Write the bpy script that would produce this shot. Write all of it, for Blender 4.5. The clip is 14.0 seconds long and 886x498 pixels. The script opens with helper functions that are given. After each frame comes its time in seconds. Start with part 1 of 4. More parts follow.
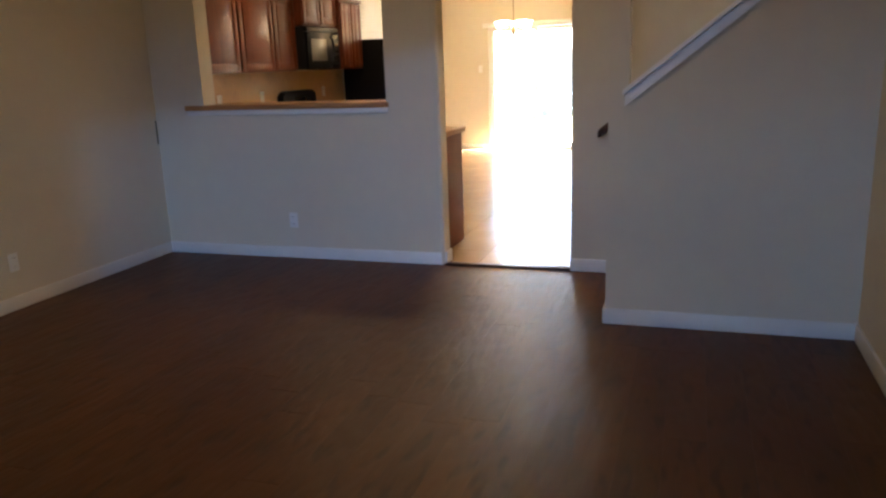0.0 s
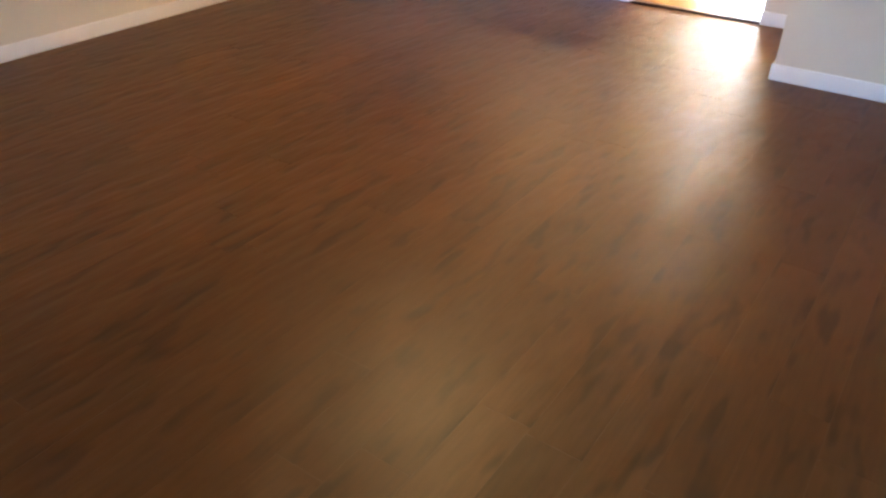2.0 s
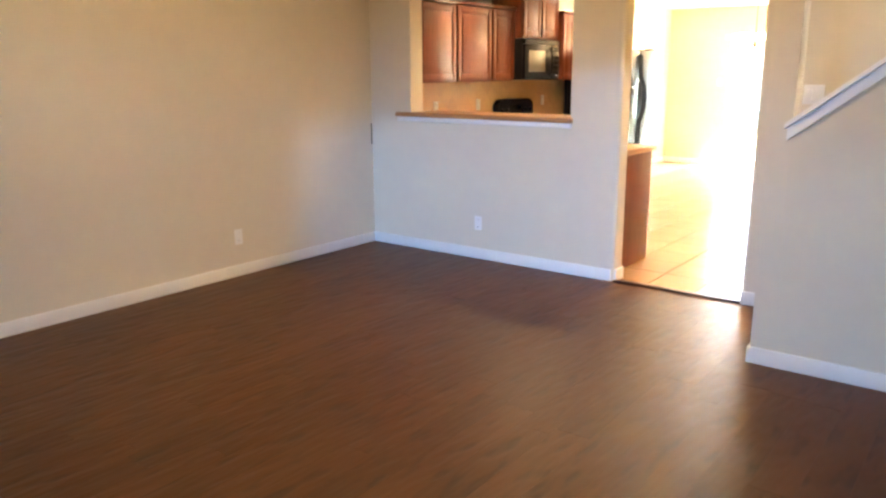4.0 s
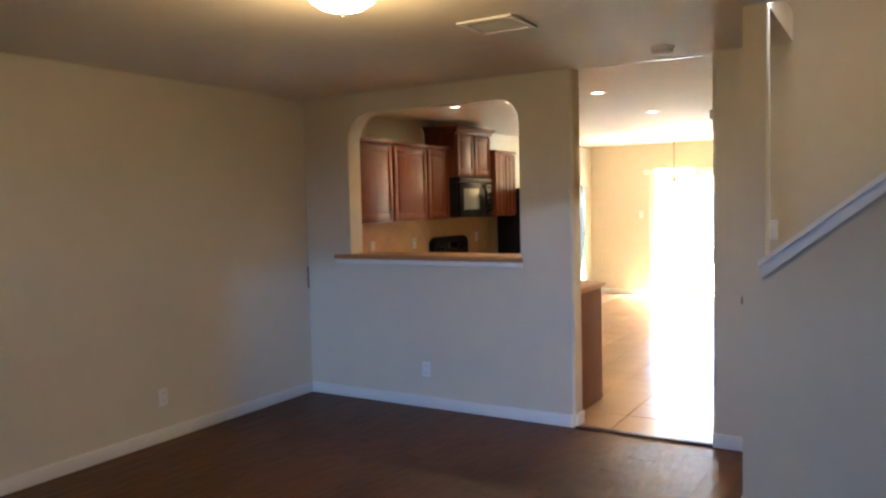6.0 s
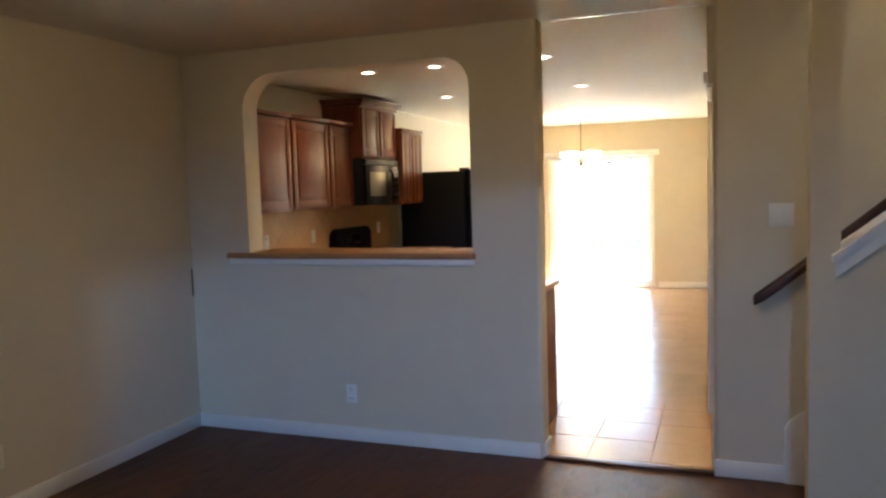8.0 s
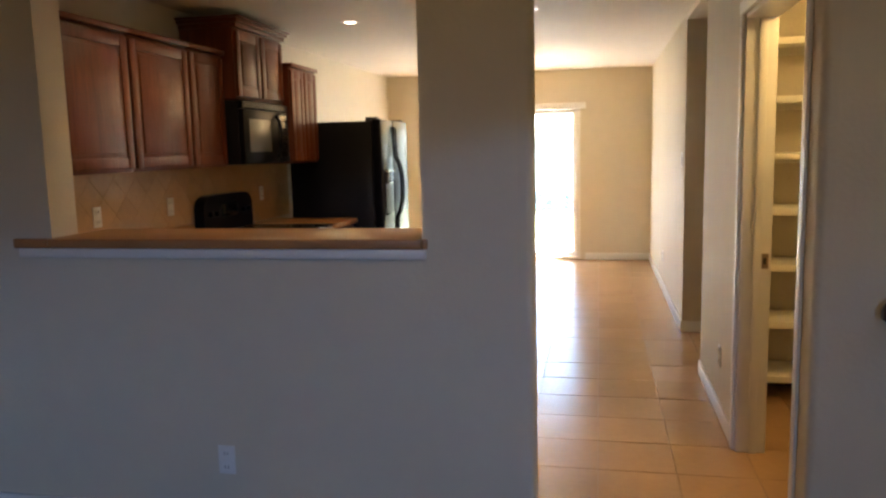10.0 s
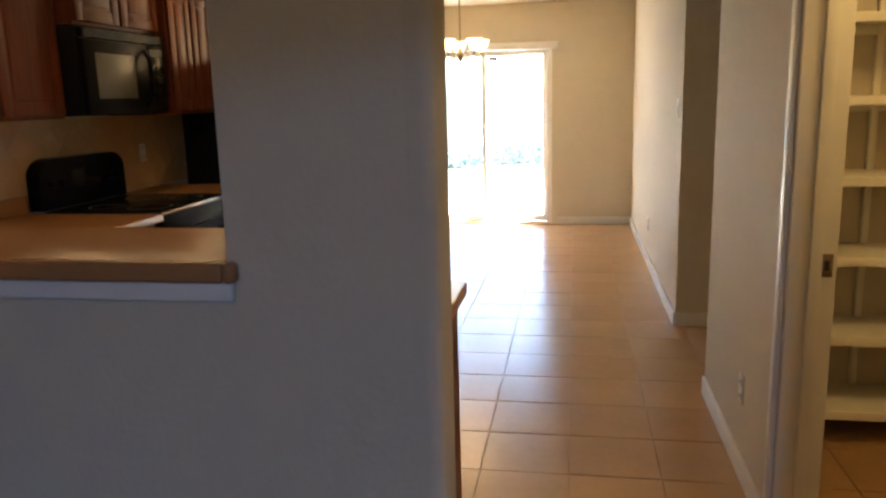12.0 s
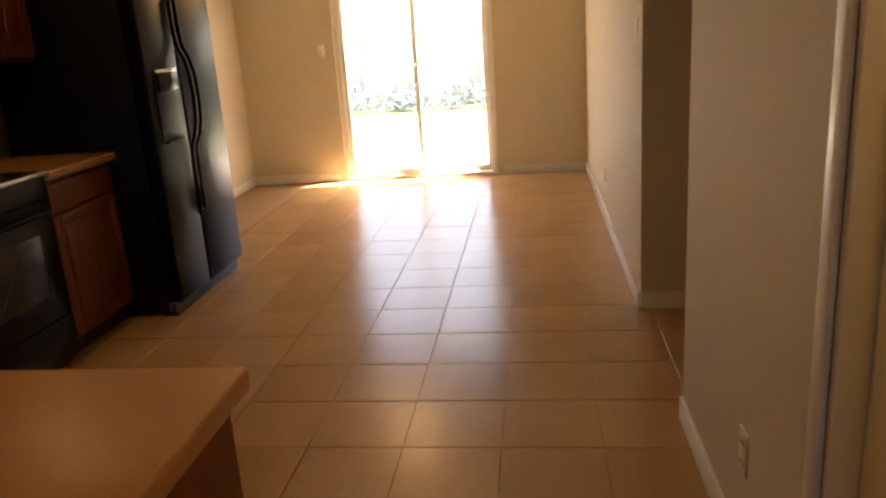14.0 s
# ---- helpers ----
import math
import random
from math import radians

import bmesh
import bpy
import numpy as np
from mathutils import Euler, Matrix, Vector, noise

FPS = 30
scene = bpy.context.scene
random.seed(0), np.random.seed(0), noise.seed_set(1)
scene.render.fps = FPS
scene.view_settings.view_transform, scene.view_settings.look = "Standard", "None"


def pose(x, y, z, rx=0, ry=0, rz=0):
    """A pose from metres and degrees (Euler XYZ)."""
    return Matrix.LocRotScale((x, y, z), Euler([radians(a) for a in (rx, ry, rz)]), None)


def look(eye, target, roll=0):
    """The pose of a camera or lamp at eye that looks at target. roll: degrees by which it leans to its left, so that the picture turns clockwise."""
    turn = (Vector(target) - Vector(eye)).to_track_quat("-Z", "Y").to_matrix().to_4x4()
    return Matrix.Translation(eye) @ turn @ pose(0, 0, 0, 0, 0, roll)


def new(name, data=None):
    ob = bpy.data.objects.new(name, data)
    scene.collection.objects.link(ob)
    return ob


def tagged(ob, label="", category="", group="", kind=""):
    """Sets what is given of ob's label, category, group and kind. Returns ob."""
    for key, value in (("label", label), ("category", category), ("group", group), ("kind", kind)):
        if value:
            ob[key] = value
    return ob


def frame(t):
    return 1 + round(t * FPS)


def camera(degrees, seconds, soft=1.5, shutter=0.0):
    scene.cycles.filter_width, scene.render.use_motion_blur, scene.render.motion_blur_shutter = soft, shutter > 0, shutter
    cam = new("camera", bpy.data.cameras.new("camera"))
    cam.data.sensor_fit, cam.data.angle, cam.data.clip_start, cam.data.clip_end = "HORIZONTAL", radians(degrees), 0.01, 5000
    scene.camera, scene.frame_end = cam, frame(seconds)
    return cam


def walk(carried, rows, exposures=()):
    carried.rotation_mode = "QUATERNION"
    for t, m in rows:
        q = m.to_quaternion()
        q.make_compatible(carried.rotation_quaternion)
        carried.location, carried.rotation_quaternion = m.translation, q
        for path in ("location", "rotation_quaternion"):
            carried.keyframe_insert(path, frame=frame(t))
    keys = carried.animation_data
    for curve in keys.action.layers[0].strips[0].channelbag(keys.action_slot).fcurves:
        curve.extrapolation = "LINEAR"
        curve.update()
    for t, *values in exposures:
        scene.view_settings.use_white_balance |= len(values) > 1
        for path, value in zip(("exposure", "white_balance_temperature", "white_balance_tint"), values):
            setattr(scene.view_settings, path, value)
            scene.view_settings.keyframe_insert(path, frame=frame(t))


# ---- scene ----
cam = camera(60.7, 14.0, soft=2.5, shutter=0.0)
PATH = [
    (0, (1.664, -5.048, 1.409), (1.05, -3.205, 0.935), -2.1),
    (0.5, (1.752, -5.019, 1.447), (1.0, -3.311, 0.728), -0.8),
    (1, (1.961, -5.159, 1.48), (1.06, -3.642, 0.537), 1.0),
    (1.5, (2.012, -5.273, 1.441), (1.055, -3.861, 0.398), 1.2),
    (2, (2.051, -5.343, 1.447), (1.096, -3.96, 0.363), 0.6),
    (2.5, (2.131, -5.265, 1.442), (1.148, -3.897, 0.365), -0.7),
    (3, (2.246, -5.151, 1.44), (1.21, -3.782, 0.414), -1.0),
    (3.5, (2.245, -5.131, 1.432), (1.145, -3.672, 0.62), -0.7),
    (4, (2.254, -5.007, 1.507), (1.07, -3.461, 1.048), -0.3),
    (4.2, (2.268, -4.955, 1.513), (1.065, -3.386, 1.213), -0.8),
    (6.5, (1.669, -4.776, 1.558), (0.704, -3.028, 1.442), -1.4),
    (7, (1.434, -4.59, 1.559), (0.563, -2.795, 1.423), -1.9),
    (7.5, (1.21, -4.361, 1.551), (0.423, -2.528, 1.4), -1.8),
    (8, (0.956, -4.111, 1.53), (0.258, -2.243, 1.374), -1.7),
    (8.2, (0.848, -3.973, 1.54), (0.195, -2.091, 1.368), -2.0),
    (10.3, (0.169, -2.43, 1.478), (-0.205, -0.485, 1.201), -1.5),
    (10.5, (0.149, -2.308, 1.478), (-0.209, -0.361, 1.188), -1.6),
    (11, (0.156, -1.911, 1.479), (-0.182, 0.032, 1.146), -1.2),
    (11.5, (0.231, -1.565, 1.45), (-0.122, 0.371, 1.09), -1.2),
    (12, (0.23, -1.285, 1.448), (-0.108, 0.647, 1.057), -1.5),
    (12.5, (0.277, -1.011, 1.431), (-0.07, 0.913, 1.009), -1.5),
    (13, (0.323, -0.711, 1.411), (-0.027, 1.204, 0.955), -1.6),
    (13.5, (0.331, -0.484, 1.427), (0.005, 1.427, 0.935), -2.6),
    (14, (0.375, -0.173, 1.391), (0.122, 1.734, 0.846), -3.9),
]
walk(cam, [(t, look(eye, target, roll)) for t, eye, target, roll in PATH],
     exposures=[(0.0, 5.2, 6200, 13), (0.5, 5.7, 6700, 14), (1.0, 6.7, 7100, 14), (1.5, 7.05, 6800, 14), (3.0, 7.25, 6800, 14), (3.5, 7.25, 6500, 12), (4.2, 6.9, 6550, 12), (6.3, 5.5, 5850, 9), (8.2, 5.2, 5950, 7), (10.5, 4.7, 6250, 13), (11.5, 4.7, 6000, 13), (12.0, 4.35, 6300, 13), (12.5, 4.15, 6800, 14), (13.3, 3.85, 7500, 16), (14.0, 3.75, 8600, 23)])

# ---- world, sun and large lights ----
SUN_DIR = Vector((-0.35, -0.17, -0.92)).normalized()
world = bpy.data.worlds.new("sky")
scene.world = world
world.use_nodes = True
wn = world.node_tree
sky = wn.nodes.new("ShaderNodeTexSky")
sky.sky_type = "NISHITA"
sky.sun_disc = False
sky.dust_density, sky.ozone_density = 2.5, 1.2
sky.sun_elevation = math.asin(-SUN_DIR.z)
sky.sun_rotation = math.atan2(-SUN_DIR.x, -SUN_DIR.y)
wn.links.new(sky.outputs[0], wn.nodes["Background"].inputs[0])
wn.nodes["Background"].inputs[1].default_value = 0.105

sun = new("sun", bpy.data.lights.new("sun", "SUN"))
sun.data.energy, sun.data.angle, sun.data.color = 5.0, radians(0.5), (1.0, 0.97, 0.92)
sun.rotation_mode = "QUATERNION"
sun.rotation_quaternion = SUN_DIR.to_track_quat("-Z", "Y")


def area_lamp(name, at, target, sx, sy, watts, colour):
    ob = new(name, bpy.data.lights.new(name, "AREA"))
    ob.data.shape, ob.data.size, ob.data.size_y = "RECTANGLE", sx, sy
    ob.data.energy, ob.data.color = watts, colour
    ob.matrix_world = look(at, target)
    return ob


def point_lamp(name, at, watts, colour, size=0.05):
    ob = new(name, bpy.data.lights.new(name, "POINT"))
    ob.location, ob.data.energy, ob.data.color, ob.data.shadow_soft_size = at, watts, colour, size
    return ob


WARM = (1.0, 0.66, 0.30)
CAN_W, DOME_W, CHAND_W, PANTRY_W, UP_W = 0.50, 0.60, 1.1, 0.9, 1.15
rnd0 = random.Random(9)
# added lamps for the sky's light from behind, in made-up high windows
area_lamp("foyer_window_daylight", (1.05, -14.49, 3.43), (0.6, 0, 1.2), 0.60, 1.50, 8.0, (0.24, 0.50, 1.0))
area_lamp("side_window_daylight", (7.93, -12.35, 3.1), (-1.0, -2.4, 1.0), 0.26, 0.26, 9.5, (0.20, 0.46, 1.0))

# ---- materials ----


def material(name, colour, rough=0.5, metal=0.0, spec=0.5, grain=None, wear=None, bump=0.0, bump_scale=60.0, stretch=(1, 1, 1), tone=0.0, coat=0.0):
    """colour with two scales of noise (grain, wear: scale and amount), a fine relief and a random tone per object."""
    m = bpy.data.materials.new(name)
    m.use_nodes = True
    t = m.node_tree
    n, b = t.nodes, t.nodes["Principled BSDF"]
    b.inputs["Roughness"].default_value, b.inputs["Metallic"].default_value = rough, metal
    b.inputs["Specular IOR Level"].default_value = spec
    b.inputs["Coat Weight"].default_value = coat
    co = n.new("ShaderNodeTexCoord")
    mp = n.new("ShaderNodeMapping")
    mp.inputs["Scale"].default_value = stretch
    t.links.new(co.outputs["Object"], mp.inputs[0])
    info = n.new("ShaderNodeObjectInfo")
    shift = n.new("ShaderNodeVectorMath")
    shift.operation = "MULTIPLY_ADD"
    shift.inputs[1].default_value = (1, 1, 1)
    t.links.new(mp.outputs[0], shift.inputs[0])
    spread = n.new("ShaderNodeMath")
    spread.operation = "MULTIPLY"
    spread.inputs[1].default_value = 37.0
    t.links.new(info.outputs["Random"], spread.inputs[0])
    t.links.new(spread.outputs[0], shift.inputs[2])
    rgb = n.new("ShaderNodeRGB")
    rgb.outputs[0].default_value = (*colour, 1)
    last = rgb.outputs[0]
    for spec_ in (grain, wear):
        if not spec_:
            continue
        scale, amount = spec_
        tex = n.new("ShaderNodeTexNoise")
        tex.inputs["Scale"].default_value, tex.inputs["Detail"].default_value = scale, 6
        t.links.new(shift.outputs[0], tex.inputs["Vector"])
        rng = n.new("ShaderNodeMapRange")
        rng.inputs[1].default_value, rng.inputs[2].default_value = 0.25, 0.75
        rng.inputs[3].default_value, rng.inputs[4].default_value = 1 - amount, 1 + amount
        t.links.new(tex.outputs[0], rng.inputs[0])
        mul = n.new("ShaderNodeVectorMath")
        mul.operation = "SCALE"
        t.links.new(last, mul.inputs[0])
        t.links.new(rng.outputs[0], mul.inputs["Scale"])
        last = mul.outputs[0]
    if tone:
        rng = n.new("ShaderNodeMapRange")
        rng.inputs[3].default_value, rng.inputs[4].default_value = 1 - tone, 1 + tone
        t.links.new(info.outputs["Random"], rng.inputs[0])
        mul = n.new("ShaderNodeVectorMath")
        mul.operation = "SCALE"
        t.links.new(last, mul.inputs[0])
        t.links.new(rng.outputs[0], mul.inputs["Scale"])
        last = mul.outputs[0]
    t.links.new(last, b.inputs["Base Color"])
    if bump:
        tex = n.new("ShaderNodeTexNoise")
        tex.inputs["Scale"].default_value, tex.inputs["Detail"].default_value = bump_scale, 4
        t.links.new(shift.outputs[0], tex.inputs["Vector"])
        bp = n.new("ShaderNodeBump")
        bp.inputs["Strength"].default_value, bp.inputs["Distance"].default_value = bump, 0.004
        t.links.new(tex.outputs[0], bp.inputs["Height"])
        t.links.new(bp.outputs[0], b.inputs["Normal"])
        if rough > 0.15:
            rr = n.new("ShaderNodeMapRange")
            rr.inputs[3].default_value, rr.inputs[4].default_value = rough - 0.06, rough + 0.06
            t.links.new(tex.outputs[0], rr.inputs[0])
            t.links.new(rr.outputs[0], b.inputs["Roughness"])
    return m


def glow(name, colour, strength):
    m = bpy.data.materials.new(name)
    m.use_nodes = True
    b = m.node_tree.nodes["Principled BSDF"]
    b.inputs["Base Color"].default_value = (*colour, 1)
    b.inputs["Emission Color"].default_value = (*colour, 1)
    b.inputs["Emission Strength"].default_value = strength
    return m


def scraped_wood(name):
    """Dark brown plank with long grain, hand-scraped gouges with relief shade in their darker colour, and satin
    varnish.
    """
    m = bpy.data.materials.new(name)
    m.use_nodes = True
    t = m.node_tree
    n, b = t.nodes, t.nodes["Principled BSDF"]
    co, info = n.new("ShaderNodeTexCoord"), n.new("ShaderNodeObjectInfo")
    spread = n.new("ShaderNodeMath")
    spread.operation, spread.inputs[1].default_value = "MULTIPLY", 53.0
    t.links.new(info.outputs["Random"], spread.inputs[0])

    def noise_at(sx, sy, scale, detail):
        mp = n.new("ShaderNodeMapping")
        mp.inputs["Scale"].default_value = (sx, sy, 1)
        t.links.new(co.outputs["Object"], mp.inputs[0])
        t.links.new(spread.outputs[0], mp.inputs["Location"])
        tex = n.new("ShaderNodeTexNoise")
        tex.inputs["Scale"].default_value, tex.inputs["Detail"].default_value = scale, detail
        t.links.new(mp.outputs[0], tex.inputs["Vector"])
        return tex.outputs[0]

    grain = noise_at(14, 1.2, 6, 6)
    gouge = noise_at(4.4, 1.15, 4.2, 1.2)
    blot = noise_at(2.0, 0.8, 1.6, 3)
    ramp = n.new("ShaderNodeValToRGB")
    e = ramp.color_ramp.elements
    e[0].position, e[0].color = 0.22, (0.064, 0.0232, 0.0052, 1)
    e[1].position, e[1].color = 0.80, (0.086, 0.0318, 0.0073, 1)
    t.links.new(grain, ramp.inputs[0])
    # gouges darkened in the colour, shade of their relief painted in
    dark = n.new("ShaderNodeMapRange")
    dark.inputs[1].default_value, dark.inputs[2].default_value = 0.30, 0.44
    dark.inputs[3].default_value, dark.inputs[4].default_value = 0.62, 1.0
    t.links.new(gouge, dark.inputs[0])
    tone = n.new("ShaderNodeMapRange")
    tone.inputs[3].default_value, tone.inputs[4].default_value = 0.86, 1.14
    t.links.new(info.outputs["Random"], tone.inputs[0])
    bl = n.new("ShaderNodeMapRange")
    bl.inputs[1].default_value, bl.inputs[2].default_value = 0.3, 0.7
    bl.inputs[3].default_value, bl.inputs[4].default_value = 0.88, 1.14
    t.links.new(blot, bl.inputs[0])
    last = ramp.outputs[0]
    for k in (dark, tone, bl):
        mul = n.new("ShaderNodeVectorMath")
        mul.operation = "SCALE"
        t.links.new(last, mul.inputs[0])
        t.links.new(k.outputs[0], mul.inputs["Scale"])
        last = mul.outputs[0]
    t.links.new(last, b.inputs["Base Color"])
    bp = n.new("ShaderNodeBump")
    bp.inputs["Strength"].default_value, bp.inputs["Distance"].default_value = 0.8, 0.007
    t.links.new(gouge, bp.inputs["Height"])
    bp2 = n.new("ShaderNodeBump")
    bp2.inputs["Strength"].default_value, bp2.inputs["Distance"].default_value = 0.2, 0.0015
    t.links.new(grain, bp2.inputs["Height"])
    t.links.new(bp.outputs[0], bp2.inputs["Normal"])
    t.links.new(bp2.outputs[0], b.inputs["Normal"])
    rr = n.new("ShaderNodeMapRange")
    b.inputs["Specular IOR Level"].default_value = 0.22
    rr.inputs[3].default_value, rr.inputs[4].default_value = 0.36, 0.47
    t.links.new(grain, rr.inputs[0])
    t.links.new(rr.outputs[0], b.inputs["Roughness"])
    return m


def cabinet_wood(name, a, c):
    m = material(name, a, rough=0.38, spec=0.28, bump=0.15, bump_scale=30, stretch=(6, 6, 0.6), tone=0.07)
    t = m.node_tree
    n, b = t.nodes, t.nodes["Principled BSDF"]
    co = n.new("ShaderNodeTexCoord")
    mp = n.new("ShaderNodeMapping")
    mp.inputs["Scale"].default_value = (9, 9, 0.8)
    t.links.new(co.outputs["Object"], mp.inputs[0])
    tex = n.new("ShaderNodeTexNoise")
    tex.inputs["Scale"].default_value, tex.inputs["Detail"].default_value, tex.inputs["Distortion"].default_value = 4, 6, 0.8
    t.links.new(mp.outputs[0], tex.inputs["Vector"])
    ramp = n.new("ShaderNodeValToRGB")
    e = ramp.color_ramp.elements
    e[0].position, e[0].color, e[1].position, e[1].color = 0.3, (*a, 1), 0.7, (*c, 1)
    t.links.new(tex.outputs[0], ramp.inputs[0])
    t.links.new(ramp.outputs[0], b.inputs["Base Color"])
    return m


M_WALL = material("wall_paint", (0.56, 0.505, 0.395), 0.72, spec=0.25, grain=(9, 0.02), wear=(0.9, 0.03), bump=0.35, bump_scale=60)
M_CEIL = material("ceiling_paint", (0.62, 0.56, 0.46), 0.8, grain=(14, 0.03), wear=(0.7, 0.03), bump=0.6, bump_scale=70)
M_TRIM = material("white_trim_paint", (0.66, 0.645, 0.61), 0.35, grain=(12, 0.02), wear=(2, 0.03), bump=0.04)
M_PLASTIC = material("white_plastic", (0.66, 0.655, 0.63), 0.35, grain=(30, 0.01))
M_WOOD = scraped_wood("scraped_plank")
M_SUB = material("subfloor", (0.05, 0.02, 0.008), 0.9, grain=(20, 0.2))
M_TILE = material("beige_floor_tile", (0.41, 0.250, 0.125), 0.24, spec=0.36, grain=(30, 0.04), wear=(2.2, 0.10), bump=0.12, bump_scale=12, tone=0.05)
M_GROUT = material("grout", (0.33, 0.205, 0.105), 0.9, grain=(60, 0.15), bump=0.3, bump_scale=200)
M_CAB = cabinet_wood("cherry_cabinet_wood", (0.090, 0.0215, 0.0080), (0.148, 0.039, 0.0140))
# cabinet wood darkened for the shade between doors; toe kicks share it
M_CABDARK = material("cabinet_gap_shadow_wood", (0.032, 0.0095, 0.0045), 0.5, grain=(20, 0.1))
M_COUNTER = material("tan_laminate", (0.33, 0.158, 0.060), 0.30, grain=(160, 0.03), wear=(7, 0.03))
M_SPLASHGROUT = material("tan_splash_grout", (0.45, 0.275, 0.128), 0.8, grain=(60, 0.1))
M_SPLASH = material("tan_backsplash_tile", (0.46, 0.28, 0.13), 0.3, grain=(30, 0.06), wear=(5, 0.08), bump=0.06, tone=0.05)
M_BLACK = material("black_appliance_enamel", (0.004, 0.004, 0.006), 0.30, spec=0.08, grain=(40, 0.1), bump=0.02, bump_scale=300)
M_BLACKSIDE = material("black_textured_side", (0.005, 0.005, 0.006), 0.45, spec=0.14, grain=(80, 0.2), bump=0.3, bump_scale=400)
M_GLASSDARK = material("dark_glass", (0.010, 0.010, 0.010), 0.22, spec=0.15, grain=(3, 0.1))
M_WINDOWGREY = material("grey_oven_window", (0.10, 0.095, 0.075), 0.34, grain=(200, 0.1))
M_CHROME = material("brushed_steel", (0.6, 0.58, 0.55), 0.25, 1.0, grain=(40, 0.05))
M_BRASS = material("aged_metal", (0.25, 0.20, 0.14), 0.35, 1.0, grain=(40, 0.1))
M_RAIL = cabinet_wood("dark_rail_wood", (0.030, 0.010, 0.006), (0.05, 0.017, 0.009))
M_CARPET = material("beige_carpet", (0.42, 0.33, 0.22), 0.95, grain=(220, 0.25), wear=(6, 0.08), bump=1.0, bump_scale=300)
M_OFFWHITE = material("off_white_plastic", (0.60, 0.57, 0.51), 0.45, grain=(30, 0.03))
M_SHELF = material("white_shelf_paint", (0.74, 0.72, 0.64), 0.5, grain=(10, 0.03))
M_GRASS = material("lawn", (0.20, 0.22, 0.11), 0.9, grain=(60, 0.4), wear=(1.2, 0.3), bump=1.0, bump_scale=90)
M_CONCRETE = material("concrete", (0.68, 0.68, 0.67), 0.85, grain=(50, 0.1), wear=(1.5, 0.1), bump=0.3, bump_scale=120)
M_FENCE = material("weathered_fence_wood", (0.29, 0.31, 0.315), 0.85, grain=(12, 0.15), wear=(2, 0.15), bump=0.5, bump_scale=30, stretch=(5, 5, 0.6), tone=0.15)
M_LEAF = material("shrub_leaf", (0.22, 0.33, 0.36), 0.6, grain=(8, 0.3), tone=0.2)
M_DARK = material("dark_plastic", (0.02, 0.018, 0.016), 0.5, grain=(20, 0.1))
M_BULB = glow("lit_lamp_glass", (1.0, 0.74, 0.36), 0.5)
M_CANGLOW = glow("lit_can_bulb", (1.0, 0.80, 0.50), 0.5)

M_PANE = bpy.data.materials.new("clear_pane")
M_PANE.use_nodes = True
_b = M_PANE.node_tree.nodes["Principled BSDF"]
_b.inputs["Roughness"].default_value, _b.inputs["Transmission Weight"].default_value, _b.inputs["IOR"].default_value = 0.0, 1.0, 1.45
_b.inputs["Base Color"].default_value = (0.97, 0.99, 0.98, 1)

# ---- mesh helpers ----


def add_box(bm, lo, hi, bevel=0.0, segs=2):
    made = bmesh.ops.create_cube(bm, size=1.0)["verts"]
    for v in made:
        v.co = Vector([(lo[k] + hi[k]) / 2 + v.co[k] * (hi[k] - lo[k]) for k in range(3)])
    if bevel:
        edges = list({e for v in made for e in v.link_edges})
        bmesh.ops.bevel(bm, geom=edges, offset=bevel, segments=segs, affect="EDGES", profile=0.5)
    return bm


def box(lo, hi, bevel=0.0, segs=2):
    return add_box(bmesh.new(), lo, hi, bevel, segs)


def add_prism(bm, outline, axis, a, b):
    """A closed outline of 2D points pushed along an axis from a to b. Points are (y, z), (x, z) or (x, y)."""
    def at(p, d):
        return {"x": (d, p[0], p[1]), "y": (p[0], d, p[1]), "z": (p[0], p[1], d)}[axis]
    one = [bm.verts.new(at(p, a)) for p in outline]
    two = [bm.verts.new(at(p, b)) for p in outline]
    k = len(outline)
    bm.faces.new(one)
    bm.faces.new(two[::-1])
    for i in range(k):
        bm.faces.new((one[i], two[i], two[(i + 1) % k], one[(i + 1) % k]))
    bmesh.ops.recalc_face_normals(bm, faces=bm.faces)
    return bm


def prism(outline, axis, a, b):
    return add_prism(bmesh.new(), outline, axis, a, b)


def add_tube(bm, points, radius, sides=10):
    """A round bar along points, with closed ends."""
    pts = [Vector(p) for p in points]
    rings = []
    for i, p in enumerate(pts):
        d = (pts[min(i + 1, len(pts) - 1)] - pts[max(i - 1, 0)]).normalized()
        u = d.cross(Vector((0, 0, 1)) if abs(d.z) < 0.9 else Vector((1, 0, 0))).normalized()
        w = d.cross(u)
        rings.append([bm.verts.new(p + radius * (math.cos(6.2832 * k / sides) * u + math.sin(6.2832 * k / sides) * w)) for k in range(sides)])
    for r, s in zip(rings, rings[1:]):
        for k in range(sides):
            bm.faces.new((r[k], r[(k + 1) % sides], s[(k + 1) % sides], s[k]))
    bm.faces.new(rings[0])
    bm.faces.new(rings[-1][::-1])
    bmesh.ops.recalc_face_normals(bm, faces=bm.faces)
    return bm


def tube(points, radius, sides=10):
    return add_tube(bmesh.new(), points, radius, sides)


